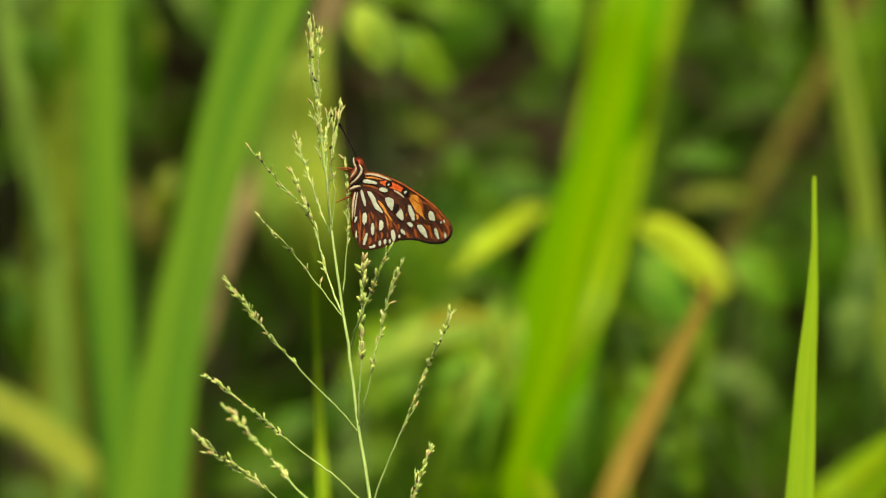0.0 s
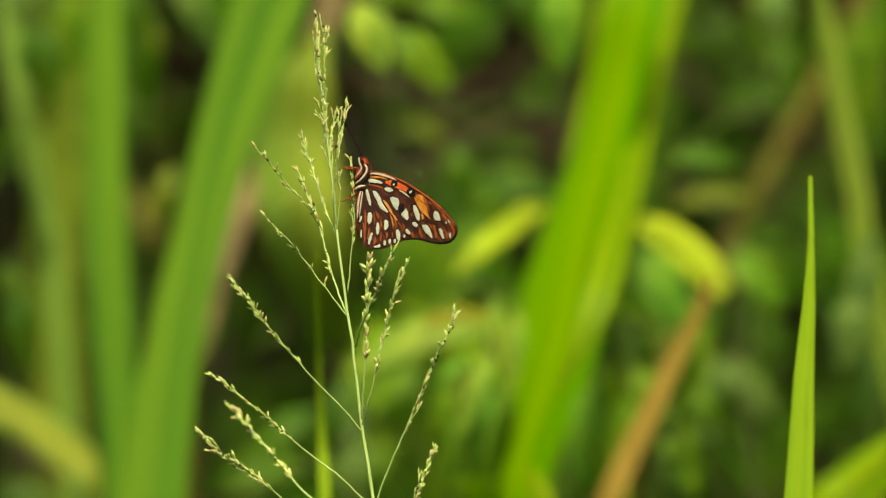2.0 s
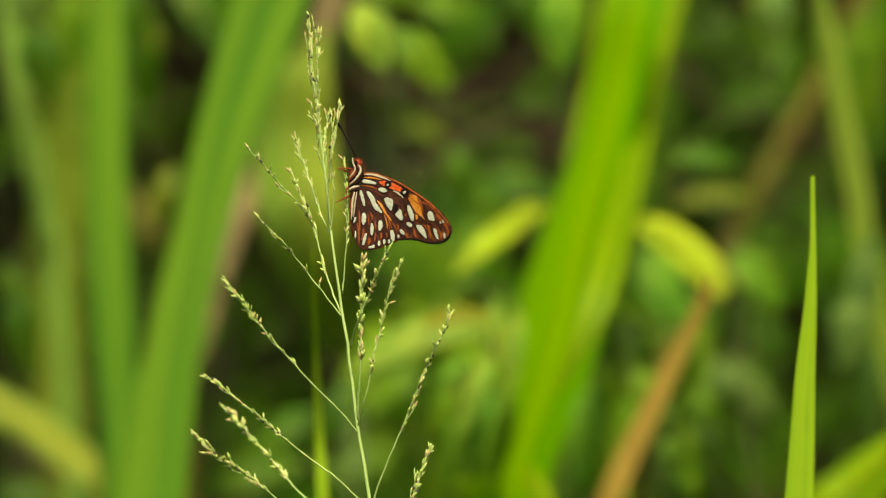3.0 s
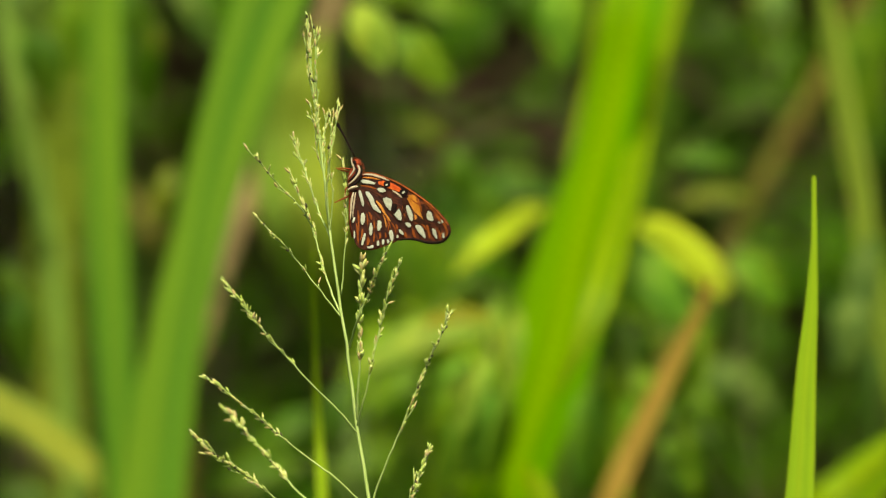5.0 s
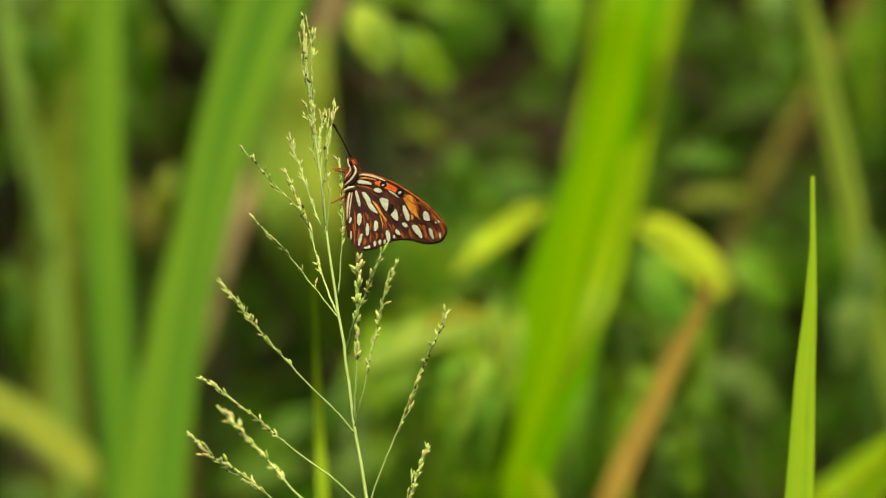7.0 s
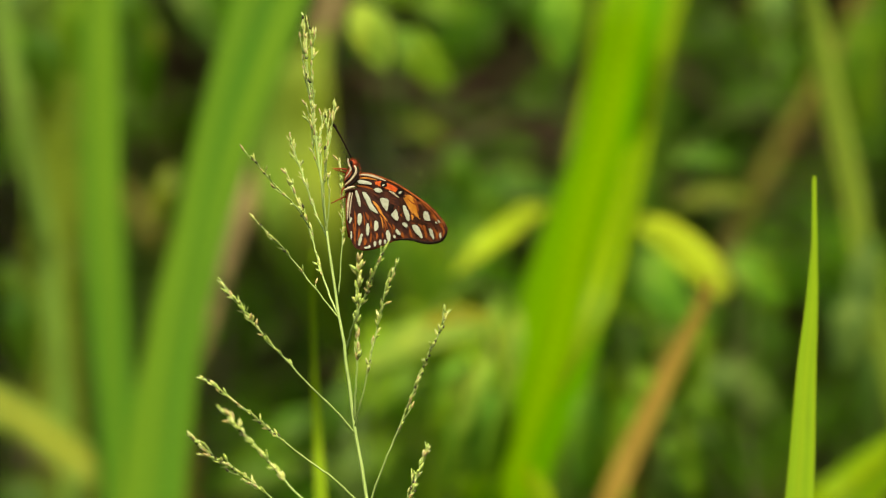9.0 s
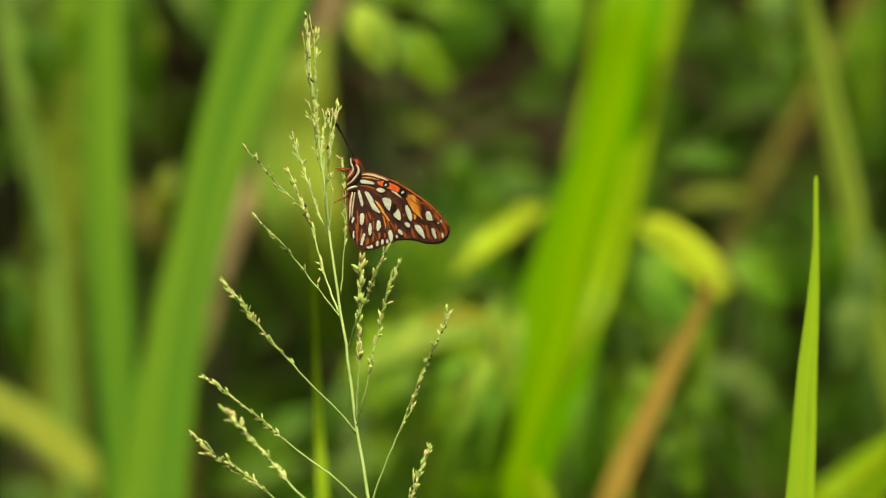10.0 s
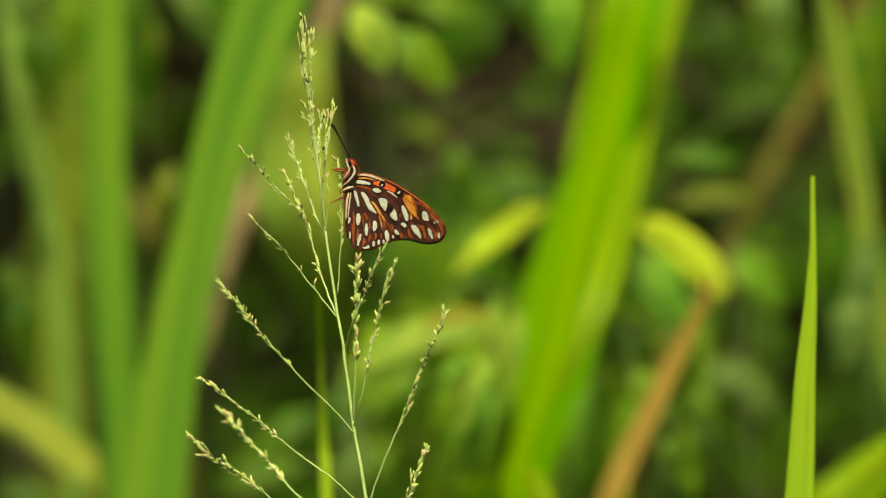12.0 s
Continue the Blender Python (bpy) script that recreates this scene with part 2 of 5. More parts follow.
# ---- ground and far vegetation ----
def ground():
    bm = bmesh.new()
    edges = sorted(set([-400, -150, -60, -25] + [i * 0.5 - 12 for i in range(49)] + [25, 60, 150, 400]))
    grid = [[bm.verts.new((x, y, -0.03 + 0.05 * noise.noise((x * 0.6, y * 0.6, 0)))) for x in edges] for y in edges]
    for a, b in zip(grid, grid[1:]):
        for i in range(len(edges) - 1):
            bm.faces.new((a[i], a[i + 1], b[i + 1], b[i]))
    tagged(new("ground", mesh_of("ground", bm, SOIL)), "dark soil under green meadow plants", "ground", kind="structure")


def leaf_bank(name, label, category, count, xs, ys, zs, size, materials, seed, stems=0, thick=0.002):
    """Countless leaves at random in a box, on thin crooked stems that rise from its foot: one joined object."""
    rng, verts, faces, index = random.Random(seed), [], [], []
    for _ in range(count):
        p = Vector((rng.uniform(*xs), rng.uniform(*ys), rng.uniform(*zs)))
        r = Euler((rng.uniform(-1.1, 1.1), rng.uniform(-1.2, 1.2), rng.uniform(0, 6.28))).to_matrix()
        a = rng.uniform(*size)
        b, n = a * rng.uniform(0.25, 0.45), len(verts)
        for q in ((0, 0, 0), (a * 0.35, b / 2, 0.1 * a), (a * 0.4, 0, 0), (a * 0.35, -b / 2, 0.1 * a), (a, 0, -0.15 * a)):
            verts.append(p + r @ Vector(q))
        faces += [(n, n + 3, n + 2), (n, n + 2, n + 1), (n + 2, n + 3, n + 4), (n + 2, n + 4, n + 1)]
        index += [rng.randrange(len(materials))] * 4
    for _ in range(stems):
        p, top = Vector((rng.uniform(*xs), rng.uniform(*ys), zs[0] - 0.03)), rng.uniform(0.7, 0.98) * (zs[1] - zs[0])
        for k in range(8):
            w, n = thick * (1 - 0.1 * k), len(verts)
            verts += [p + Vector((math.cos(a) * w, math.sin(a) * w, 0)) for a in (0, 2.1, 4.2)]
            if k:
                faces += [(n - 3 + a, n - 3 + (a + 1) % 3, n + (a + 1) % 3, n + a) for a in range(3)]
                index += [len(materials)] * 3
            p = p + Vector((rng.gauss(0, 0.05) * top, rng.gauss(0, 0.05) * top, top / 7))
    me = bpy.data.meshes.new(name)
    me.from_pydata(verts, [], faces)
    me.uv_layers.new()
    for m in materials + [BARK]:
        me.materials.append(m)
    me.polygons.foreach_set("material_index", index)
    return tagged(new(name, me), label, category, kind="stuff")


ground()
leaf_bank("thicket", "dense dark green thicket behind the meadow plants", "thicket", 9000, (-2.2, 2.2), (3.2, 4.6), (0, 2.2), (0.06, 0.16), [HEDGE, HEDGE, SHADELITTER], 3, 70, 0.008)


def shrub():
    """A tall shrub added at the meadow's back, its unseen top hanging forward as shade."""
    ob = thing("shrub", (0.2, 4.4, -0.05), "tall leafy shrub added out of view to shade the undergrowth", "shrub")
    rng = random.Random(8)
    for k in range(7):
        bm = bmesh.new()
        a = (k - 3) * 0.8
        line = spline([(a * 0.25, 0, 0), (a * 0.6, -0.3, 1.2), (a, -1.3, 2.3), (a * 1.2, -2.6, 2.55), (a * 1.25, -4.2, 2.45)], 20)
        tube(bm, [p + Vector((rng.uniform(-1, 1), rng.uniform(-1, 1), rng.uniform(-1, 1))) * 0.03 for p in line], lambda u: 0.035 * (1.1 - u), 8)
        part("limb", bm, BARK, ob)
    # leaves out of view over the undergrowth, put there to block the sun
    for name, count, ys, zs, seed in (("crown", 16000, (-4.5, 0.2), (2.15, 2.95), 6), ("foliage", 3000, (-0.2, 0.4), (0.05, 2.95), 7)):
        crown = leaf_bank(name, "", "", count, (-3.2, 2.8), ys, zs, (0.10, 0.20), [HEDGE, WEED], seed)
        crown.parent = ob


def meadow_grass():
    """Low grass over the soil, far below the line of sight."""
    rng, verts, faces = random.Random(9), [], []
    for _ in range(26000):
        x, y = rng.gauss(0, 2.6), rng.gauss(-0.5, 2.6)
        a, tall, w = rng.uniform(0, math.tau), rng.uniform(0.08, 0.32), rng.uniform(0.003, 0.008)
        side, lean = Vector((math.cos(a), math.sin(a), 0)) * w, Vector((rng.uniform(-0.1, 0.1), rng.uniform(-0.1, 0.1), 0))
        p, n = Vector((x, y, -0.08)), len(verts)
        mid = p + lean * 0.35 + Vector((0, 0, tall * 0.6 + 0.05))
        verts += [p - side, p + side, mid + side * 0.8, mid - side * 0.8, p + lean + Vector((0, 0, tall + 0.05))]
        faces += [(n, n + 1, n + 2, n + 3), (n + 3, n + 2, n + 4)]
    me = bpy.data.meshes.new("meadow_grass")
    me.from_pydata(verts, [], faces)
    me.uv_layers.new()
    me.materials.append(WEED)
    tagged(new("meadow_grass", me), "low green grass covering the soil", "grass", kind="stuff")


shrub()
meadow_grass()
leaf_bank("far_hedgerow", "far dark green hedgerow on the meadow's edge", "hedgerow", 9000, (-14, 14), (6, 9), (0, 3.0), (0.25, 0.6), [HEDGE], 4, 160, 0.03)
# brown leaves added to darken the gaps as shade would
leaf_bank("dead_leaves", "tangle of dark brown leaves added as shaded gaps in the undergrowth", "dead leaves", 2200, (-0.9, 0.9), (2.0, 2.9), (0, 1.15), (0.05, 0.14), [SHADELITTER], 5, 40, 0.003)

leaf_bank("undergrowth", "tangle of small dark green and brown leaves among the weeds", "undergrowth", 2400, (-0.3, 0.3), (0.62, 0.95), (0, 1.05), (0.010, 0.024), [HEDGE, LEAFDEEP, LEAFDEEP, SHADELITTER, LEAFGREYDEEP], 12, 45, 0.0011)


# ---- leafy weeds in the background ----
def leaf_mesh(name, material, long, wide, bend):
    bm = bmesh.new()
    pts = [(0, 0, 0), (long * 0.33, 0, long * bend * 0.5), (long * 0.7, 0, long * bend * 0.35), (long, 0, -long * bend)]
    ribbon(bm, pts, lambda u: max(0.02, math.sin(math.pi * min(1, u * 0.93 + 0.05)) ** 0.8) * wide, (0, 0, 1), 0.15, 0.06, 8, 4)
    return mesh_of(name, bm, material)


LEAVES = [leaf_mesh("leaf", m, a, b, c) for m in (WEED, WEEDLIGHT) for a, b, c in ((0.085, 0.034, 0.25), (0.06, 0.028, 0.15), (0.11, 0.036, 0.4))]


def weed(x, y, tall, seed, light=0.25, leaves=22):
    rng = random.Random(seed)
    w = thing("leafy_weed", (x, y, -0.01), "green broad-leaved weed with a thin stem, growing from the soil", "weed", "weeds of the undergrowth")
    bm = bmesh.new()
    lean = Vector((rng.uniform(-0.12, 0.12), rng.uniform(-0.1, 0.1), tall))
    line = spline([(0, 0, 0), lean * 0.5 + Vector((rng.uniform(-0.03, 0.03), 0, 0)), lean], 10)
    tube(bm, line, lambda u: 0.003 * (1.1 - u), 6)
    part("stem", bm, STALK, w)
    for i in range(leaves):
        u = 0.18 + 0.82 * (i + 0.5) / leaves
        p = line[min(10, int(u * 10))].lerp(line[min(10, int(u * 10) + 1)], u * 10 - int(u * 10))
        ob = new("leaf", rng.choice(LEAVES[3:] if rng.random() < light else LEAVES[:3]))
        ob.parent = w
        s = rng.uniform(1.1, 1.8) * (1.15 - 0.4 * u)
        ob.matrix_basis = Matrix.Translation(p) @ Euler((rng.uniform(-0.5, 0.5), rng.uniform(-0.5, 0.5), i * 2.4 + rng.uniform(-0.4, 0.4))).to_matrix().to_4x4() @ Matrix.Scale(s, 4)


rng = random.Random(11)
for i in range(36):
    y = rng.uniform(1.2, 2.5)
    x = rng.uniform(-1, 1)
    tall = rng.uniform(0.38, 0.46) if -0.7 < x < -0.08 else rng.uniform(0.66, 0.82) if -0.08 <= x < 0.28 else rng.uniform(0.5, 0.64) if x > 0.74 else rng.uniform(0.75, 1.15)
    weed(x * (0.063 * (y + 2.5) + 0.05), y, tall, 100 + i, 0.15)


def spray(foot, top, leaves):
    """A weed whose leaves are given one by one: middle, length, width, slope in degrees, material."""
    w = thing("leafy_weed", (*foot[:2], -0.01), "weed with soft light green leaves on a thin stem", "weed", "weeds of the undergrowth")
    bm = bmesh.new()
    base = w.location
    stem = spline([Vector((0, 0, 0)), (Vector(top) - base) * 0.5 + Vector((0, 0.02, 0.1)), Vector(top) - base], 12)
    tube(bm, stem, lambda u: 0.0011 * (1.1 - 0.7 * u), 6)
    for mid, long, wide, slope, mat in leaves:
        a = radians(slope)
        way = Vector((math.cos(a), 0.15, -math.sin(a)))
        mid = Vector(mid) - base
        root, tip = mid - way * long / 2, mid + way * long / 2
        lb = bmesh.new()
        pts = [root, mid + Vector((0, -0.004, long * 0.10)), tip]
        ribbon(lb, pts, lambda u: max(0.03, math.sin(math.pi * min(1, u * 0.93 + 0.05)) ** 0.8) * wide, (0.15 * math.sin(slope), -0.8, 0.55), 0.12, 0.05, 10, 4)
        part("leaf", lb, mat, w)
        near = min(stem, key=lambda p: (p - root).length)
        pb = bmesh.new()
        tube(pb, [near, near.lerp(root, 0.5) + Vector((0, 0, 0.004)), root], lambda u: 0.0007, 5)
        part("petiole", pb, STALK, w)
    part("stem", bm, STALK, w)


spray((-0.0212, 0.65, 0.0291), (-0.0208, 0.6, 0.8945), [((-0.0317, 0.5, 0.891), 0.0276, 0.0168, 62, WEEDLIGHT), ((-0.0101, 0.5, 0.879), 0.0312, 0.01488, 48, WEEDLIGHT), ((0.0151, 1.2, 0.9157), 0.05624, 0.0222, -58, WEED), ((-0.0258, 0.6, 0.9143), 0.02976, 0.01488, 20, WEEDLIGHT), ((0.0021, 1.8, 0.8777), 0.03784, 0.02064, 30, WEED)])
spray((0.0562, 0.75, 0.0047), (0.0562, 0.75, 0.9121), [((0.0544, 0.65, 0.8998), 0.04032, 0.02268, 95, WEEDLIGHT), ((0.0462, 1.2, 0.8329), 0.03848, 0.02072, 15, WEED), ((0.0231, 1.2, 0.8299), 0.03256, 0.01539, -8, WEED), ((0.0112, 1.4, 0.8477), 0.04056, 0.01435, 8, WEED), ((0.0123, 0.85, 0.815), 0.04556, 0.02412, 20, WEED), ((0.1427, 1.5, 0.9347), 0.0448, 0.0224, 60, WEED)])
spray((0.1441, 0.8, 0.0452), (0.1441, 0.8, 0.9111), [((0.1457, 0.65, 0.9023), 0.03528, 0.02016, 98, WEEDLIGHT), ((0.1947, 1.8, 0.8915), 0.06536, 0.02408, 8, WEED), ((0.1457, 1.1, 0.9054), 0.02592, 0.01325, 35, WEED), ((0.1263, 1, 0.8381), 0.0252, 0.0112, 12, WEED), ((0.1788, 1.1, 0.9011), 0.02304, 0.01267, 70, WEED), ((0.1753, 1, 0.8283), 0.0224, 0.0112, 60, WEED), ((0.1551, 1.8, 0.8709), 0.0516, 0.03096, 30, WEED), ((0.1741, 1.8, 0.8519), 0.04128, 0.02408, -20, WEED)])
spray((0.1979, 0.75, 0.0567), (0.1979, 0.75, 0.9251), [((0.2009, 0.8, 0.8979), 0.06864, 0.02376, 92, WEED), ((0.1889, 1.1, 0.8132), 0.03456, 0.02016, 30, WEED), ((0.2019, 1.1, 0.8003), 0.03168, 0.02016, 60, WEED), ((0.189, 0.8, 0.7646), 0.0396, 0.02772, 30, WEED), ((0.1923, 0.7, 0.7849), 0.03072, 0.01536, 80, WEED)])
spray((0.1056, 0.75, 0.0567), (0.0988, 0.7, 0.7849), [((0.0908, 0.6, 0.7742), 0.0372, 0.01736, 42, WEEDLIGHT), ((0.0809, 0.65, 0.7499), 0.0378, 0.02016, 70, WEEDLIGHT), ((0.1111, 0.6, 0.7469), 0.04216, 0.0129, 98, WEEDLIGHT), ((0.0707, 0.7, 0.7286), 0.04864, 0.01536, 100, WEED), ((0.1207, 1, 0.6827), 0.0308, 0.0168, 30, WEED), ((0.1191, 0.8, 0.7158), 0.03432, 0.01848, 60, WEED), ((0.0808, 0.8, 0.7686), 0.04224, 0.02112, 80, WEED)])
spray((0.1398, 0.7, 0.0681), (0.1398, 0.7, 0.7926), [((0.1472, 0.9, 0.7364), 0.02992, 0.01686, 42, WEED), ((0.1384, 0.6, 0.7854), 0.03224, 0.01612, 55, WEEDLIGHT), ((0.163, 1.1, 0.8032), 0.03168, 0.01728, 20, WEED), ((0.1457, 1.1, 0.6966), 0.0432, 0.02016, 50, WEED)])
spray((-0.0222, 0.8, 0.0452), (-0.0169, 0.8, 0.7475), [((0.0269, 1, 0.7863), 0.042, 0.0224, 40, WEED), ((-0.0188, 0.9, 0.7927), 0.03536, 0.01632, 15, WEED), ((0.0082, 0.8, 0.7865), 0.03432, 0.01584, -15, WEED), ((-0.0335, 0.75, 0.7483), 0.0286, 0.013, 100, WEEDLIGHT), ((-0.0215, 0.7, 0.6991), 0.0384, 0.02304, 35, WEEDLIGHT), ((-0.0248, 0.8, 0.7316), 0.0396, 0.02112, 60, WEED), ((0.0188, 0.6, 0.7556), 0.03224, 0.01736, 100, WEEDLIGHT), ((0.0114, 0.6, 0.7159), 0.04712, 0.01736, 105, WEEDLIGHT)])
spray((0.0334, 0.95, -0.0167), (0.0334, 0.95, 0.8831), [((0.0092, 1.2, 0.8382), 0.02664, 0.01302, -10, WEED), ((0.0377, 1.1, 0.8492), 0.02304, 0.01152, 25, WEED), ((0.0479, 1, 0.8745), 0.0196, 0.0112, 60, WEED), ((-0.0044, 0.9, 0.9036), 0.01904, 0.01088, 80, WEED)])
spray((0.0246, 0.7, 0.0681), (0.0246, 0.7, 0.7593), [((0.0211, 0.5, 0.745), 0.0264, 0.0096, 105, WEEDLIGHT), ((0.013, 0.5, 0.7366), 0.024, 0.00816, 110, WEEDLIGHT), ((0.0259, 0.5, 0.7186), 0.0288, 0.00816, 100, WEEDLIGHT), ((-0.0036, 0.7, 0.7491), 0.02304, 0.01024, 140, WEEDLIGHT), ((0.031, 0.7, 0.7593), 0.02304, 0.00922, 70, WEED), ((-0.0037, 0.8, 0.6933), 0.0264, 0.01214, 100, WEED)])
spray((0.1316, 0.75, 0.0567), (0.1342, 0.75, 0.7691), [((0.0975, 0.7, 0.7593), 0.02304, 0.00922, 120, WEEDLIGHT), ((0.1193, 0.7, 0.7695), 0.02048, 0.01024, 30, WEED), ((0.0698, 0.5, 0.7378), 0.0312, 0.00816, 100, WEEDLIGHT), ((0.1224, 0.7, 0.7337), 0.0256, 0.00922, 80, WEED), ((0.1547, 0.8, 0.758), 0.02112, 0.01162, 40, WEED), ((0.0787, 0.5, 0.721), 0.036, 0.01152, 102, WEEDLIGHT), ((0.0667, 0.5, 0.709), 0.036, 0.01056, 98, WEEDLIGHT), ((0.0881, 0.55, 0.7514), 0.02684, 0.00878, 105, WEEDLIGHT)])
spray((-0.1341, 0.7, 0.0681), (-0.1336, 0.7, 0.9129), [((-0.1324, 0.6, 0.8821), 0.04216, 0.01736, 88, WEED), ((-0.1021, 0.7, 0.9039), 0.03584, 0.01792, 70, WEED), ((-0.1853, 0.7, 0.8847), 0.0384, 0.02304, 80, WEED), ((-0.1905, 0.7, 0.7644), 0.04608, 0.01536, 80, WEED)])

# nearer weeds, whose leaves stand out from the undergrowth
spray((0.053, 0.57, 0), (-0.0354, 0.57, 0.9181), [((-0.0299, 0.42, 0.8876), 0.0304, 0.0182, 66, LEAFPALE), ((-0.0085, 0.45, 0.8795), 0.0354, 0.0156, 44, LEAFMID), ((0.0015, 0.6, 0.9059), 0.0298, 0.0149, 10, LEAFMID)])
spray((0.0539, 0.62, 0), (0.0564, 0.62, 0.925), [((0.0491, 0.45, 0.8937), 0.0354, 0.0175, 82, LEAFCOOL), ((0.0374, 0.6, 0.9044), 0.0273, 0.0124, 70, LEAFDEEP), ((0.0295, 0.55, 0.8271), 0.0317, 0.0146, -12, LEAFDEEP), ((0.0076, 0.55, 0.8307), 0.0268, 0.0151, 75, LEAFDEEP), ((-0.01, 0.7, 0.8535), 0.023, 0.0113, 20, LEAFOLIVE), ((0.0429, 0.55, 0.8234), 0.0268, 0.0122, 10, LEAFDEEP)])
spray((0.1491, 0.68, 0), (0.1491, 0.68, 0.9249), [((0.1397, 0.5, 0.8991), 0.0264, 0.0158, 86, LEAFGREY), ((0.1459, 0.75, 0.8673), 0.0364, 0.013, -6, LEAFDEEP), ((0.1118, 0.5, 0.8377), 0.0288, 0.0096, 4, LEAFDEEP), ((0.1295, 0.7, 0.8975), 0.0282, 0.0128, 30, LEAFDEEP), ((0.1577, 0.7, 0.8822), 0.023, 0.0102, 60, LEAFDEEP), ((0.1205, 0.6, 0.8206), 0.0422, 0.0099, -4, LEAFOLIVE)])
spray((0.1862, 0.75, 0), (0.1966, 0.75, 0.9095), [((0.191, 0.7, 0.8796), 0.0538, 0.0215, 84, LEAFMID)])
spray((0.1337, 0.56, 0), (0.1337, 0.56, 0.8051), [((0.132, 0.65, 0.7378), 0.0378, 0.0186, 36, LEAFGREY), ((0.1312, 0.45, 0.7861), 0.0307, 0.0146, 40, LEAFMID), ((0.1166, 0.5, 0.7138), 0.036, 0.0115, 62, LEAFDEEP), ((0.0994, 0.45, 0.7082), 0.0283, 0.0104, 58, LEAFMID)])
spray((0.0991, 0.55, 0), (0.0893, 0.55, 0.81), [((0.097, 0.6, 0.7816), 0.0471, 0.0238, 52, LEAFCOOL), ((0.0746, 0.5, 0.757), 0.0336, 0.0168, 80, LEAFGREYDEEP), ((0.0698, 0.5, 0.7138), 0.0456, 0.0192, 70, WEEDLIGHT), ((0.0722, 0.5, 0.7642), 0.0408, 0.0168, 78, WEEDLIGHT), ((0.0674, 0.5, 0.7378), 0.036, 0.0192, 60, WEEDLIGHT), ((0.0878, 0.5, 0.7378), 0.0264, 0.0144, 64, LEAFMID), ((0.1007, 0.42, 0.7488), 0.0257, 0.0084, 112, LEAFMID)])
spray((0.1832, 0.57, 0), (0.1869, 0.57, 0.8002), [((0.1718, 0.5, 0.7642), 0.0336, 0.0158, 100, LEAFGREY), ((0.179, 0.5, 0.781), 0.048, 0.0154, 96, LEAFGREY), ((0.1857, 0.55, 0.7368), 0.0488, 0.0122, 90, LEAFGREYDEEP)])
spray((0.0038, 0.49, 0), (0.0182, 0.49, 0.7859), [((-0.0091, 0.42, 0.7601), 0.0584, 0.0168, -18, LEAFPALE), ((0.0065, 0.4, 0.771), 0.0302, 0.0093, -4, LEAFRUST), ((0.013, 0.4, 0.7399), 0.0348, 0.0093, 112, LEAFPALE), ((0.0014, 0.45, 0.7412), 0.0307, 0.0109, 120, LEAFCOOL), ((0.0154, 0.42, 0.7231), 0.0397, 0.0121, 104, LEAFCOOL), ((0.0283, 0.42, 0.7535), 0.042, 0.0093, 98, LEAFPALE), ((0.0037, 0.42, 0.7161), 0.0374, 0.0093, 100, LEAFMID), ((-0.0114, 0.6, 0.7928), 0.0471, 0.026, 70, LEAFMID)])
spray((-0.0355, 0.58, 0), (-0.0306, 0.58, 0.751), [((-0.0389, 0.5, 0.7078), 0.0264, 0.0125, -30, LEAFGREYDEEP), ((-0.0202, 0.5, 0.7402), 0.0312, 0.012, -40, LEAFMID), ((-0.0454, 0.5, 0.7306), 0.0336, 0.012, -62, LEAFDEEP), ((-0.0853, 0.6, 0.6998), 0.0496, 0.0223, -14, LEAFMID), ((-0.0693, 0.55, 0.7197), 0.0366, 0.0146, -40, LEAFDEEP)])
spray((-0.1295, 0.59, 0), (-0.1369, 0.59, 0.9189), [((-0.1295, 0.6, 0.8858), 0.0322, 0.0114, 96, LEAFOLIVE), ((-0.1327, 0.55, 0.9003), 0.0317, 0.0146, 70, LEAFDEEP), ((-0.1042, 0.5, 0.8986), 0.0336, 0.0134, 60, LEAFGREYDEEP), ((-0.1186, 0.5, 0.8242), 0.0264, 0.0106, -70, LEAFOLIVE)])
spray((0.0232, 0.52, 0), (0.0159, 0.52, 0.7809), [((0.0206, 0.42, 0.7629), 0.0304, 0.0105, 95, LEAFPALE), ((0.0103, 0.42, 0.7453), 0.0269, 0.0079, -35, LEAFPALE), ((0.0002, 0.42, 0.7344), 0.0245, 0.0093, 110, WEEDLIGHT), ((0.0227, 0.45, 0.72), 0.0448, 0.0146, 100, WEEDLIGHT), ((0.0014, 0.45, 0.7058), 0.0295, 0.0142, -60, WEEDLIGHT), ((0.0146, 0.5, 0.7522), 0.0228, 0.0149, 100, WEEDLIGHT)])
spray((0.0739, 0.52, 0), (0.0763, 0.52, 0.7712), [((0.0604, 0.45, 0.7212), 0.0448, 0.0156, 96, LEAFCOOL), ((0.1051, 0.5, 0.7162), 0.0288, 0.0120, 60, LEAFMID), ((0.113, 0.5, 0.7294), 0.0252, 0.0110, 70, LEAFMID), ((0.103, 0.48, 0.7466), 0.0226, 0.0081, 102, WEEDLIGHT), ((0.0746, 0.6, 0.7358), 0.0273, 0.0124, 70, LEAFMID), ((0.071, 0.55, 0.7026), 0.0268, 0.0098, 60, LEAFMID)])
spray((0.0041, 0.72, 0), (0.0015, 0.72, 0.8415), [((0.0188, 0.68, 0.8226), 0.0305, 0.0168, 35, LEAFMID), ((0.013, 0.68, 0.8041), 0.0356, 0.0191, -30, LEAFMID), ((-0.0085, 0.64, 0.7977), 0.0377, 0.0176, 60, LEAFMID), ((-0.0124, 0.66, 0.8104), 0.0303, 0.0152, 20, LEAFMID)])
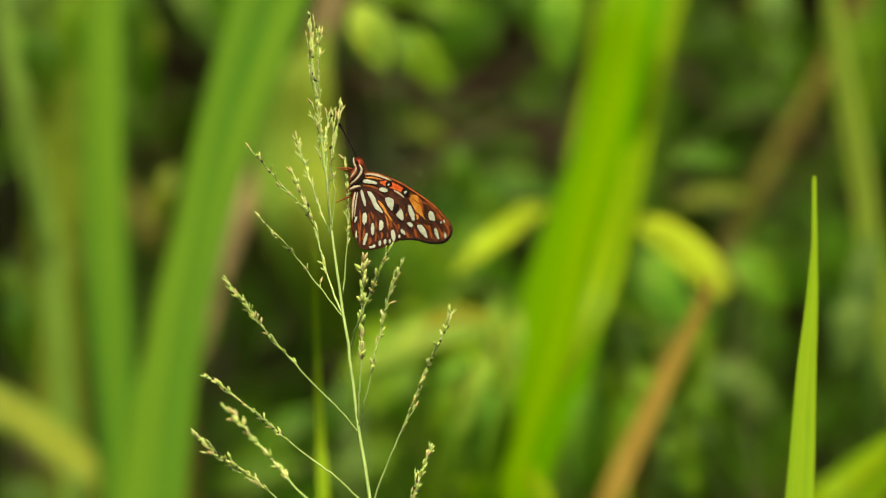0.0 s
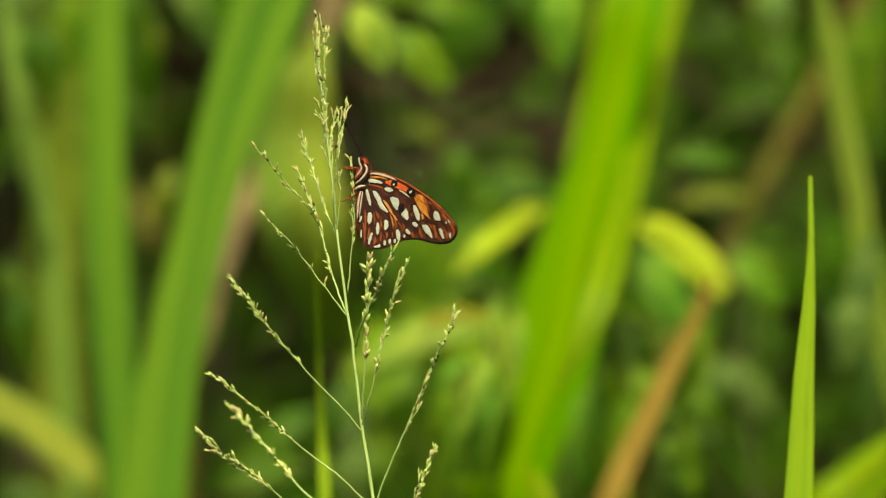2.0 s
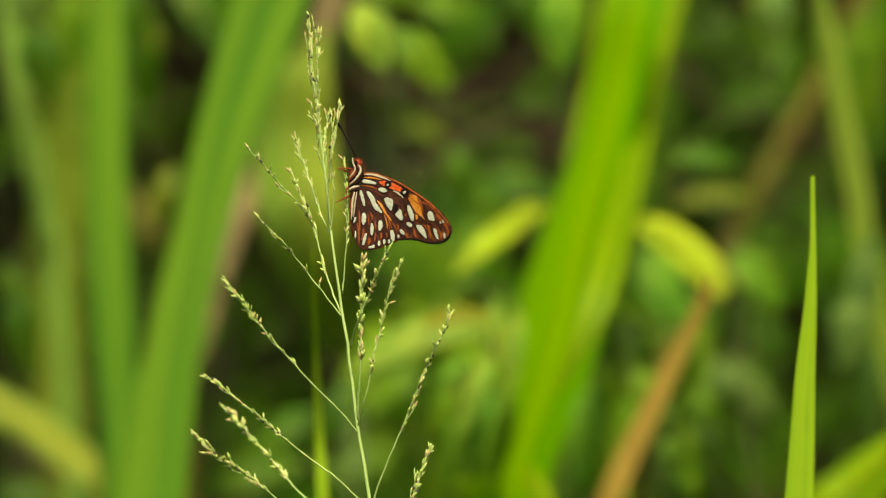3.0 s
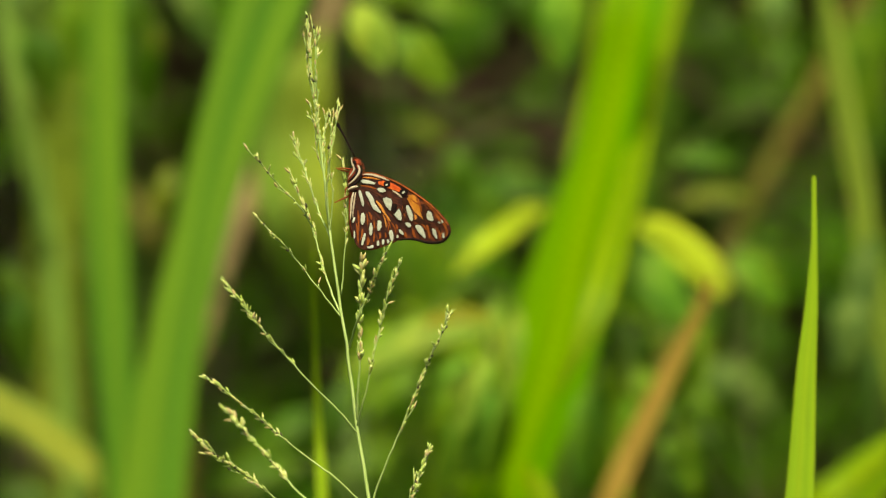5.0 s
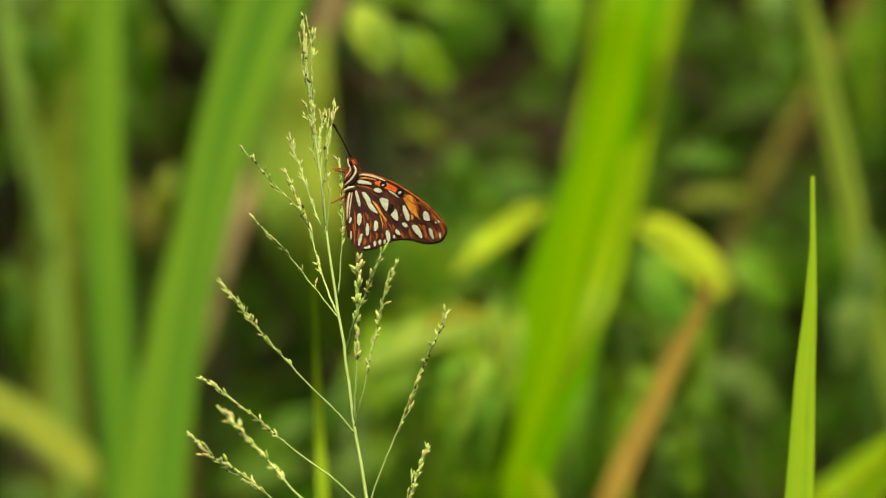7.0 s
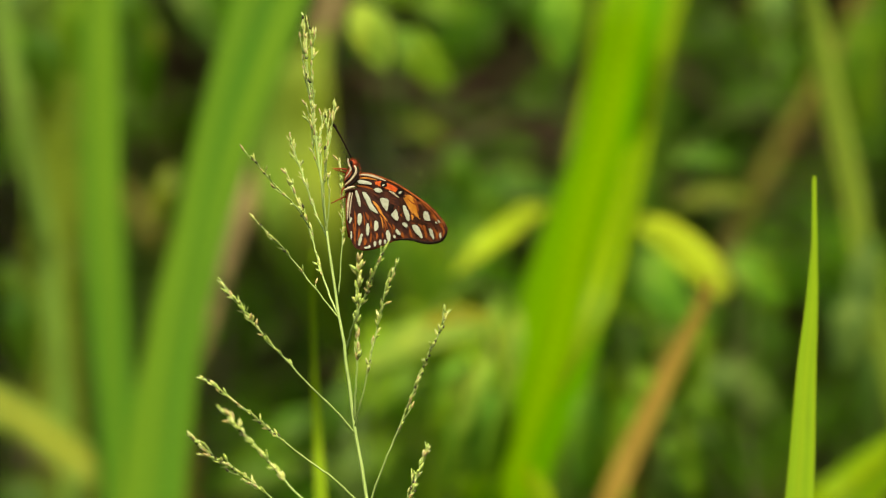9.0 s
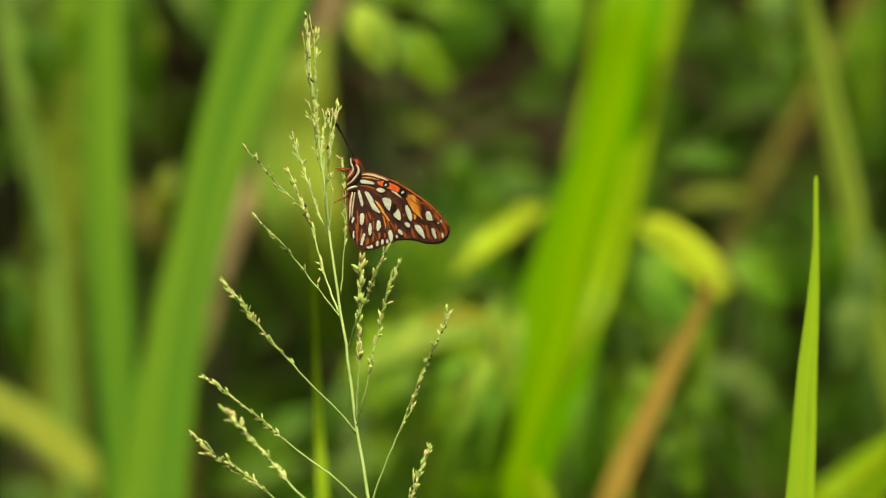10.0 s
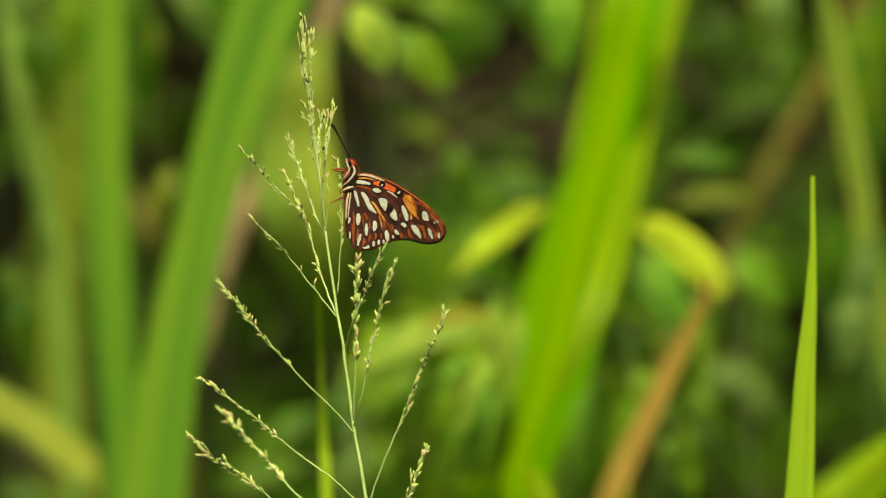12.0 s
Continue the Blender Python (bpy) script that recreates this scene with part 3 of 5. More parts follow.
spray((-0.171, 0.58, 0), (-0.1784, 0.58, 0.9161), [((-0.1702, 0.5, 0.8775), 0.0336, 0.0192, 80, LEAFDEEP), ((-0.1718, 0.55, 0.8632), 0.022, 0.0137, 70, LEAFOLIVE), ((-0.1762, 0.5, 0.901), 0.0288, 0.0144, 70, LEAFGREYDEEP), ((-0.1596, 0.55, 0.893), 0.039, 0.0146, 90, LEAFMID)])
# the dead brown leaf here paints the shadow beneath the olive-yellow reed leaf
spray((-0.183, 0.66, 0), (-0.1906, 0.66, 0.7901), [((-0.1786, 0.5, 0.7642), 0.036, 0.0168, 84, LEAFDEEP), ((-0.1796, 0.6, 0.6899), 0.0298, 0.0124, 20, LEAFGREYDEEP), ((-0.186, 0.72, 0.7019), 0.0361, 0.0118, 26, SHADELITTER), ((-0.187, 0.6, 0.7804), 0.0273, 0.0124, 60, LEAFMID)])


# ---- reeds: long leaf blades that rise from the ground ----
def reed(name, label, pts, w, material, tip=0.25, face=(0, -1, 0), fold=0.02, twist=0.0, category="reed", group="reeds"):
    r = thing(name, (pts[0][0], pts[0][1], -0.01), label, category, group)
    pts = [(pts[0][0], pts[0][1], -0.05)] + pts[1:]
    blade_part(r, pts, w, material, tip=tip, face=face, fold=fold, twist=twist, rib=0.008)
    return r


reed("reed", "broad bright yellow-green reed leaf rising from the ground", [(-0.0439, 0.48, 0.023), (-0.0049, 0.48, 0.5475), (0.0240, 0.48, 0.6906), (0.0437, 0.48, 0.7525), (0.0574, 0.48, 0.8027), (0.0663, 0.48, 0.8384), (0.0742, 0.48, 0.8742), (0.082, 0.48, 0.91), (0.0938, 0.5, 0.9779)], [0.02384, 0.0310, 0.0335, 0.0400, 0.03338, 0.02384, 0.02384, 0.02527, 0.01812], BRIGHT)
reed("reed", "green reed leaf bent over, its pointed tip hanging down", [(-0.0471, 0.7, 0.0169), (0.0246, 0.7, 0.6825), (0.0681, 0.7, 0.8412), (0.0835, 0.7, 0.9257), (0.1014, 0.7, 0.9974), (0.1137, 0.65, 0.9968), (0.1033, 0.62, 0.925), (0.0893, 0.55, 0.871), (0.0788, 0.45, 0.8309), (0.0689, 0.37, 0.8002), (0.0609, 0.34, 0.7752), (0.0457, 0.34, 0.7412)], [0.01024, 0.0128, 0.0128, 0.01331, 0.0128, 0.01178, 0.01042, 0.00992, 0.01056, 0.01253, 0.01299, 0.00139], HANGREED)
reed("reed", "narrow yellowing reed leaf beside a broad one", [(-0.0552, 0.58, -0.0031), (0.0039, 0.58, 0.539), (0.0298, 0.58, 0.6869), (0.0433, 0.58, 0.7509), (0.0544, 0.58, 0.8051), (0.0611, 0.58, 0.847), (0.069, 0.58, 0.8815), (0.0749, 0.58, 0.9135), (0.0852, 0.58, 0.9628)], [0.00887, 0.00986, 0.01084, 0.01084, 0.00986, 0.00887, 0.00887, 0.00936, 0.00345], YELLOW)
reed("reed", "green reed leaf coloured darker as in shade, standing behind a brighter one", [(-0.0228, 0.9, 0.104), (0.0207, 0.9, 0.512), (0.0533, 0.9, 0.7024), (0.0724, 0.9, 0.7649), (0.0887, 0.9, 0.8112), (0.0974, 0.9, 0.8465), (0.1031, 0.9, 0.8819), (0.1091, 0.9, 0.9227), (0.1248, 0.92, 1.003)], [0.01904, 0.02448, 0.02584, 0.0272, 0.02448, 0.02176, 0.0204, 0.0204, 0.01088], SHADEREED)
reed("reed", "broad fresh green reed leaf leaning from the ground", [(-0.1778, 0.48, -0.0247), (-0.1356, 0.48, 0.5475), (-0.123, 0.48, 0.6905), (-0.114, 0.48, 0.7573), (-0.1018, 0.48, 0.8097), (-0.0892, 0.48, 0.8574), (-0.073, 0.48, 0.9051), (-0.0534, 0.48, 0.9659)], [0.02622, 0.0267, 0.02766, 0.02313, 0.02217, 0.02551, 0.03147, 0.01907], MIDREED)
upright_reed = reed("reed", "upright green reed leaf", [(-0.1454, 0.53, -0.0384), (-0.1393, 0.53, 0.5433), (-0.1369, 0.53, 0.6888), (-0.1418, 0.53, 0.7615), (-0.1454, 0.53, 0.8342), (-0.1454, 0.53, 0.9069), (-0.143, 0.53, 0.9675)], 0.0172, MIDREED)
olive_reed = reed("reed", "upright dull olive reed leaf", [(-0.1616, 0.9, -0.1408), (-0.1724, 0.9, 0.512), (-0.182, 0.9, 0.6752), (-0.1874, 0.9, 0.7568), (-0.1833, 0.9, 0.8384), (-0.1806, 0.9, 0.92), (-0.1789, 0.92, 0.9891)], 0.02584, OLIVEREED)
curved_reed = reed("reed", "narrow curved pale green reed leaf", [(-0.1616, 0.6, -0.14), (-0.1523, 0.6, 0.5374), (-0.1617, 0.6, 0.6862), (-0.1667, 0.6, 0.7358), (-0.1711, 0.6, 0.7854), (-0.1741, 0.6, 0.8102), (-0.1796, 0.6, 0.835), (-0.1843, 0.6, 0.8598), (-0.189, 0.6, 0.8846), (-0.1944, 0.6, 0.9242), (-0.2044, 0.6, 0.9738)], [0.00843, 0.00893, 0.00893, 0.00843, 0.00843, 0.00942, 0.00992, 0.00992, 0.00992, 0.00893, 0.00248], PALEREED)


def stalk(name, label, pts, r0, r1, material, category="stalk"):
    base = Vector((pts[0][0], pts[0][1], pts[0][2]))
    s = thing(name, base, label, category)
    bm = bmesh.new()
    line = spline([Vector(p) - base for p in pts], 40)
    tube(bm, line, lambda u: r0 + (r1 - r0) * u, 10)
    part("cane", bm, material, s)
    for k in range(3, 40, 4):
        nb, r = bmesh.new(), r0 + (r1 - r0) * k / 40
        way = (line[k + 1] - line[k]).normalized()
        tube(nb, [line[k] + way * 0.001 * q for q in (-2, -1, 0, 1, 2)], lambda u: r * (1.02 + 0.16 * math.sin(math.pi * u)), 10)
        part("node", nb, material, s)
    return s


reed("dry_reed_leaf", "leaning dry brown reed leaf", [(-0.0659, 0.4, 0.0439), (0.0269, 0.4, 0.6007), (0.0622, 0.4, 0.6842), (0.0705, 0.4, 0.7028), (0.0803, 0.4, 0.7237), (0.0928, 0.4, 0.7492), (0.103, 0.4, 0.7701), (0.1109, 0.4, 0.7886)], [0.01067, 0.01067, 0.00928, 0.00974, 0.00951, 0.00789, 0.0058, 0.00232], DRY, tip=0.75, group="dry reeds")
stalk("dry_cane", "dim olive-brown dry reed stem in the undergrowth", [(-0.0218, 0.75, 0.1347), (0.0822, 0.75, 0.6807), (0.1186, 0.75, 0.7691), (0.1368, 0.75, 0.8107), (0.1576, 0.75, 0.8497), (0.1784, 0.75, 0.8861), (0.2018, 0.75, 0.9355)], 0.0050, 0.0042, OLDCANE)
reed("dry_reed_leaf", "short dry pinkish-brown reed leaf bending down", [(-0.1235, 0.9, 0.104), (-0.1235, 0.9, 0.6208), (-0.1284, 0.85, 0.7681), (-0.1331, 0.8, 0.8003), (-0.1436, 0.8, 0.8214), (-0.1542, 0.8, 0.8346)], [0.00544, 0.00653, 0.00739, 0.0095, 0.00845, 0.00158], OLDCANE, group="dry reeds")
for line_pts in ([(-0.0591, 0.8, 0.8927), (-0.0275, 0.8, 0.8768), (0.0042, 0.8, 0.8676), (0.0465, 0.8, 0.8504), (0.0834, 0.8, 0.8399)], [(-0.0222, 0.8, 0.8293), (0.0043, 0.8, 0.8452), (0.0306, 0.8, 0.8544), (0.0597, 0.8, 0.8531)], [(0.1045, 0.8, 0.8293), (0.1257, 0.8, 0.8253), (0.1468, 0.8, 0.8214), (0.1679, 0.8, 0.8293)], [(-0.0248, 0.8, 0.8552), (-0.001, 0.8, 0.8578), (0.0254, 0.8, 0.8531), (0.0544, 0.8, 0.8604), (0.0729, 0.8, 0.8623)], [(-0.038, 0.8, 0.8768), (-0.0063, 0.8, 0.8702), (0.0227, 0.8, 0.8768), (0.0465, 0.8, 0.894)], [(0.1072, 0.8, 0.8847), (0.1283, 0.8, 0.8663), (0.1494, 0.8, 0.8597), (0.1732, 0.8, 0.8438)], [(-0.0011, 0.8, 0.828), (0.0201, 0.8, 0.8325), (0.0412, 0.8, 0.8399), (0.0597, 0.8, 0.8372)]):
    stalk("dead_twig", "thin dead reddish-brown twig caught in the undergrowth", line_pts, 0.0034, 0.0024, TWIG, "twig")
stalk("weathered_cane", "leaning weathered pinkish-brown reed stem", [(-0.1883, 0.7, 0.1449), (-0.1397, 0.7, 0.6569), (-0.1128, 0.7, 0.7516), (-0.0967, 0.7, 0.8028), (-0.0808, 0.7, 0.8399), (-0.0602, 0.7, 0.8847), (-0.0487, 0.7, 0.9155), (-0.0282, 0.7, 0.9769)], 0.0054, 0.0046, PINKDRY)
reed("yellow_reed_leaf", "broad olive-yellow reed leaf bending down across the others", [(-0.0693, 0.55, -0.0684), (-0.1108, 0.55, 0.5904), (-0.1388, 0.55, 0.6905), (-0.1571, 0.55, 0.7087), (-0.1743, 0.55, 0.7221), (-0.1962, 0.55, 0.7348), (-0.2304, 0.55, 0.7465), (-0.2645, 0.55, 0.7368)], [0.0096, 0.012, 0.01584, 0.01872, 0.01968, 0.01968, 0.01536, 0.00192], OLIVE, face=(0, -0.75, 0.65))


def leaf_plant(label, foot, blades, material, category="leafy plant"):
    """A plant with arching leaves on a thin stem: each blade is (points, width)."""
    p = thing("arching_plant", (*foot[:2], -0.01), label, category)
    bm = bmesh.new()
    tube(bm, spline([Vector((0, 0, 0)), Vector((0, 0, foot[2] * 0.6)), Vector((0, 0, foot[2]))], 8), lambda u: 0.004, 8)
    part("stem", bm, STALK, p)
    for pts, w in blades:
        blade_part(p, pts, w, material, tip=0.5, root=0.15, face=(0, -0.93, 0.37), fold=0.2)
    return p


leaf_plant("arching yellow-green leaves drooping from a thin stem", (0.0651, 0.62, 0.8077), [
    ([(0.0651, 0.62, 0.8077), (0.0534, 0.58, 0.8200), (0.0422, 0.55, 0.8198), (0.0271, 0.50, 0.8098), (0.0162, 0.48, 0.8012), (0.0041, 0.48, 0.7888)], [0.004, 0.009, 0.0100, 0.0104, 0.0088, 0.0015]),
    ([(0.0651, 0.62, 0.8052), (0.0783, 0.54, 0.8139), (0.0878, 0.5, 0.8112), (0.0998, 0.5, 0.8032), (0.1118, 0.5, 0.7925), (0.1200, 0.5, 0.7812)], [0.004, 0.0095, 0.0125, 0.0155, 0.0150, 0.0060])], YELLOW)
leaf_plant("broad soft green leaves arching over the undergrowth", (0.0311, 0.85, 0.7681), [
    ([(0.0372, 0.8, 0.7725), (0.0131, 0.7, 0.7759), (-0.014, 0.62, 0.7666), (-0.0345, 0.6, 0.7469), (-0.0506, 0.6, 0.7159)], 0.02646),
    ([(0.0344, 0.78, 0.7688), (0.0259, 0.55, 0.7649), (0.0134, 0.48, 0.7549), (0.0038, 0.47, 0.7432), (-0.0029, 0.47, 0.7242)], 0.00768),
    ([(0.0344, 0.78, 0.7675), (0.0283, 0.55, 0.7588), (0.0229, 0.48, 0.743), (0.0176, 0.47, 0.7242), (0.0157, 0.47, 0.7028)], 0.0072),
    ([(0.0311, 0.85, 0.7681), (0.0187, 0.8, 0.758), (0.0081, 0.75, 0.7353), (0.0015, 0.7, 0.7081), (-0.001, 0.7, 0.6774)], 0.02912)], MEADOW)
leaf_plant("pale yellow-green upright leaf in the undergrowth", (-0.0404, 0.68, 0.757), [
    ([(-0.0402, 0.66, 0.7573), (-0.0474, 0.62, 0.779), (-0.056, 0.6, 0.8027), (-0.063, 0.6, 0.8263), (-0.0654, 0.62, 0.8477), (-0.0614, 0.62, 0.8776), (-0.0528, 0.64, 0.8982)], [0.014, 0.034, 0.0385, 0.038, 0.035, 0.024, 0.003])], LIME)
leaf_plant("yellow-green leaf slanting up from the undergrowth", (0.1407, 0.45, 0.6775), [
    ([(0.1334, 0.5, 0.6634), (0.1559, 0.47, 0.6876), (0.1737, 0.47, 0.7012), (0.1939, 0.47, 0.7183), (0.2176, 0.47, 0.7361)], 0.02281)], LIMEREED)
leaf_plant("small yellow leaf tip low in the undergrowth", (0.0502, 0.37, 0.6808), [
    ([(0.0502, 0.37, 0.6808), (0.0427, 0.36, 0.6938), (0.0374, 0.36, 0.7053), (0.0326, 0.36, 0.7137)], 0.00961)], LIMEREED)


# ---- swaying: x of the top in metres, time by time ----
def swing(pivot, angle):
    return Matrix.Translation(pivot) @ Matrix.Rotation(angle, 4, "Y") @ Matrix.Translation(-Vector(pivot))


# panicle: shift at the height of the butterfly's head, millimetres
PANICLE = [(0, 0), (0.2, 0.7), (0.3, 1.3), (0.5, 0), (0.7, 1.6), (0.8, 3), (1, -0.3), (1.2, 1.1), (1.3, 0.1), (1.5, 1.6), (1.8, -0.2), (2, 1.9), (2.2, 0), (2.5, 1.2), (2.7, 0), (3, -0.3), (3.2, -0.2), (3.5, 0.8), (3.9, -0.6), (4.3, 0.8), (4.8, -1), (5, -0.7), (5.2, -1.2), (5.5, 0.3), (5.7, -1.4), (6, -1), (6.2, -1.3), (6.5, -0.8), (6.8, 0.6), (7, -2), (7.2, -0.3), (7.6, -1.4), (8, -0.4), (8.4, -1.6), (8.8, -0.8), (9, -1.9), (9.2, -0.2), (9.5, -2.2), (9.8, -1.7), (10, -1), (10.2, -1.2), (10.5, -1), (11, -1.2), (11.5, -2.3), (12, -2.4)]
BLADE = [(0, 0), (0.5, -2.3), (1, -1.4), (1.5, -3.2), (2, -1.4), (2.5, -0.2), (3, -0.6), (4, -2), (4.8, -1.0), (5, -0.1), (5.5, -1.8), (6, -0.3), (6.5, -1.2), (7, -0.6), (7.2, -1.0), (8, 0.6), (9, 0), (9.5, 1.6), (10, 0.6), (10.5, -1), (11, -0.2), (11.5, 2.0), (12, -0.6)]
STALKSWAY = [(0, 0), (0.5, -1), (1, 2), (1.5, 2), (2, -4), (2.5, 9), (3, -4), (3.2, 4), (4, -1), (4.8, -5), (5, -2), (5.5, -9), (6, -4), (6.5, -6), (7, -9.5), (7.2, -1), (8, -5), (8.8, -3.5), (9, -7), (9.5, -6), (10, -9), (10.5, -3.5), (11, -7.5), (11.5, -3.5), (12, -2)]


REEDSWAY = [(0, 0), (0.5, -0.7), (1, -0.2), (1.5, 0.7), (2, 0.7), (2.5, 0.5), (3, 1.2), (4, 0.2), (5, 0.5), (5.5, -0.2), (6, 0), (7, 0), (8, -0.8), (9, -1.2), (9.5, -2), (10, 0.5), (10.5, -0.2), (11, -0.7), (11.5, -0.7), (12, 1.2)]


# ---- the flowering grass ----
HEAD_Z, PIVOT = 0.828, Vector((0.0, 0.0, 0.555))
grass_foot = Vector((0.015, 0.0, -0.01))
grass = thing("panicle_grass", grass_foot, "flowering grass with an open seed panicle of thin pale green branches", "grass")
KEYED = []


def spikelet_mesh(name, material, long, wide):
    bm = bmesh.new()
    sides, rows = 6, ((0.0, 0.25), (0.2, 0.85), (0.45, 1.0), (0.75, 0.65))
    rings = [[bm.verts.new((math.cos(k * math.tau / sides) * wide * r, math.sin(k * math.tau / sides) * wide * r, u * long)) for k in range(sides)] for u, r in rows]
    for a, b in zip(rings, rings[1:]):
        for k in range(sides):
            bm.faces.new((a[k], a[(k + 1) % sides], b[(k + 1) % sides], b[k]))
    top = bm.verts.new((0, 0, long))
    for k in range(sides):
        bm.faces.new((rings[-1][k], rings[-1][(k + 1) % sides], top))
    bm.faces.new(rings[0][::-1])
    return mesh_of(name, bm, material)


SPIKELETS = [spikelet_mesh("spikelet", m, a, b) for m, a, b in ((SEED, 0.0027, 0.00036), (SEEDGREEN, 0.0021, 0.00042), (SEED, 0.0032, 0.00027), (SEEDTAN, 0.0025, 0.00038), (SEEDDARK, 0.0017, 0.00042))]
PLUMP = [spikelet_mesh("spikelet", m, a, b) for m, a, b in ((SEED, 0.0028, 0.00046), (SEEDGREEN, 0.0025, 0.0005), (SEEDGREEN, 0.0031, 0.00034), (SEEDTAN, 0.0026, 0.00042), (SEEDDARK, 0.0016, 0.00046))]


def branch(pts, r0, start, count, seed, name="branch", big=1.0, spread=0.5, dark=0.04, twigs=4, plump=False, pale=False):
    """A side branch with twiglets that lie along it and spikelets on short stalks from `start` (0 to 1 along it) to its tip."""
    rng, bm = random.Random(seed), bmesh.new()
    line = spline([Vector(p) - grass_foot for p in pts], 30)
    line = [p + Vector((rng.uniform(-1, 1), 0, rng.uniform(-1, 1))) * (0.00016 if 2 < i else 0) for i, p in enumerate(line)]
    tube(bm, line, lambda u: r0 * (0.86 - 0.55 * u), 6)
    seeds = []

    def seed_at(p, way, stalk):
        out = Vector((rng.uniform(-1, 1), rng.uniform(-1, 1), rng.uniform(-0.7, 0.7))).normalized()
        aim = (way + out * spread * rng.choice((0.15, 0.3, 0.4, 0.6, 0.9, 1.5))).normalized()
        q = p + (way * 0.8 + aim).normalized() * stalk
        tube(bm, [p, p.lerp(q, 0.5) + out * 0.0002, q], lambda v: 0.00019, 4)
        pick = rng.choice((0, 0, 1, 1, 2, 3)) if pale else 4 if rng.random() < dark else 3 if rng.random() < 0.14 else rng.randrange(3)
        seeds.append((pick, Matrix.Translation(q) @ aim.to_track_quat("Z", "Y").to_matrix().to_4x4() @ Matrix.Scale(big * rng.uniform(0.75, 1.2), 4)))

    def along(u):
        k = min(29, int(u * 30))
        return line[k].lerp(line[k + 1], u * 30 - k), (line[k + 1] - line[k]).normalized()

    knots = [start + (0.94 - start) * (i + rng.uniform(0.1, 0.9)) / (count / 2.6) for i in range(int(count / 2.6))]
    for i in range(int(count * 1.15)):
        p, way = along(0.94 if i < 2 else min(0.955, max(start, rng.choice(knots) + rng.gauss(0, 0.007))))
        seed_at(p, way, rng.choice((0.0003, 0.0005, 0.0009, 0.0016)))
    for i in range(twigs):
        p, way = along(start + (0.86 - start) * (i + rng.random()) / twigs)
        out = Vector((rng.uniform(-1, 1), rng.uniform(-0.6, 0.6), rng.uniform(-1, 1))).normalized()
        long, aim = rng.uniform(0.0025, 0.0065), (way + out * spread * 0.8).normalized()
        twig = [p, p + (aim * 0.6 + way * 0.4) * long * 0.5, p + (aim * 0.5 + way * 0.5) * long]
        tube(bm, twig, lambda v: 0.0002 * (1.1 - 0.4 * v), 4)
        for k in range(rng.choice((1, 2, 3))):
            seed_at(twig[2].lerp(twig[1], k * 0.5), way, 0.0003)
    ob = part(name, bm, RACHIS, grass)
    for pick, m in seeds:
        s = new("spikelet", (PLUMP if plump else SPIKELETS)[pick])
        s.parent, s.matrix_basis = ob, m
    KEYED.append((ob, line[0], line[-1]))
    return ob


branch([(-0.0188, 0, 0.6162), (-0.0232, 0, 0.6882), (-0.0258, 0, 0.7118), (-0.0286, 0, 0.7282), (-0.03, 0, 0.7372), (-0.0324, 0, 0.7562), (-0.0338, 0, 0.7682), (-0.0356, 0, 0.7792), (-0.0374, 0, 0.7922), (-0.0388, 0, 0.8022), (-0.0404, 0, 0.8142), (-0.0416, 0, 0.8282), (-0.0438, 0, 0.8442), (-0.0454, 0, 0.8582), (-0.0466, 0, 0.8722), (-0.047, 0, 0.8808), (-0.0477, 0, 0.8842)], 0.00085, 0.74, 64, 1, "rachis", big=0.95, spread=0.24, twigs=8)
branch([(-0.0354, 0, 0.7758), (-0.0427, -0.003, 0.7852), (-0.0526, -0.008, 0.7982), (-0.0585, -0.012, 0.8046), (-0.066, -0.015, 0.8125)], 0.0004, 0.25, 20, 2, big=1, spread=0.62, dark=0.1, twigs=2, plump=True)
branch([(-0.036, 0, 0.7776), (-0.0409, 0.005, 0.7902), (-0.0454, 0.01, 0.8062), (-0.05, 0.01, 0.8183), (-0.0542, 0.01, 0.8287)], 0.00045, 0.2, 26, 3, big=1.2)
branch([(-0.0388, 0, 0.8032), (-0.0438, 0.01, 0.8143), (-0.0479, 0.015, 0.8264), (-0.0504, 0.02, 0.8335), (-0.0524, 0.02, 0.8389)], 0.0004, 0.15, 24, 4)
branch([(-0.0458, 0.01, 0.8082), (-0.0508, 0, 0.8162), (-0.0577, -0.005, 0.8232), (-0.0625, -0.01, 0.8291), (-0.0693, -0.01, 0.8365)], 0.0003, 0.1, 16, 5)
branch([(-0.0396, 0, 0.8082), (-0.0403, -0.005, 0.8222), (-0.039, -0.01, 0.8321), (-0.0374, -0.01, 0.842), (-0.0361, -0.01, 0.8514)], 0.0004, 0.1, 30, 6, big=0.95, spread=0.3)
branch([(-0.0438, 0, 0.8452), (-0.0436, -0.002, 0.8522), (-0.0441, -0.005, 0.8641), (-0.0439, -0.005, 0.8701), (-0.0441, -0.005, 0.877)], 0.0003, 0.05, 18, 21, big=0.95, spread=0.26)
branch([(-0.0448, 0, 0.8522), (-0.0462, 0.002, 0.8582), (-0.0473, 0.004, 0.8663), (-0.0467, 0.005, 0.8733), (-0.0477, 0.005, 0.88)], 0.0003, 0.05, 18, 22, big=0.95, spread=0.26)
branch([(-0.042, 0, 0.8282), (-0.044, -0.002, 0.8362), (-0.0443, -0.004, 0.8431), (-0.0435, -0.005, 0.8491)], 0.0003, 0.05, 16, 23, big=0.9, spread=0.3)
branch([(-0.0416, 0, 0.8282), (-0.042, 0.002, 0.8362), (-0.0409, 0.005, 0.8443), (-0.0397, 0.005, 0.8487)], 0.0003, 0.1, 16, 7, big=0.9, spread=0.3)
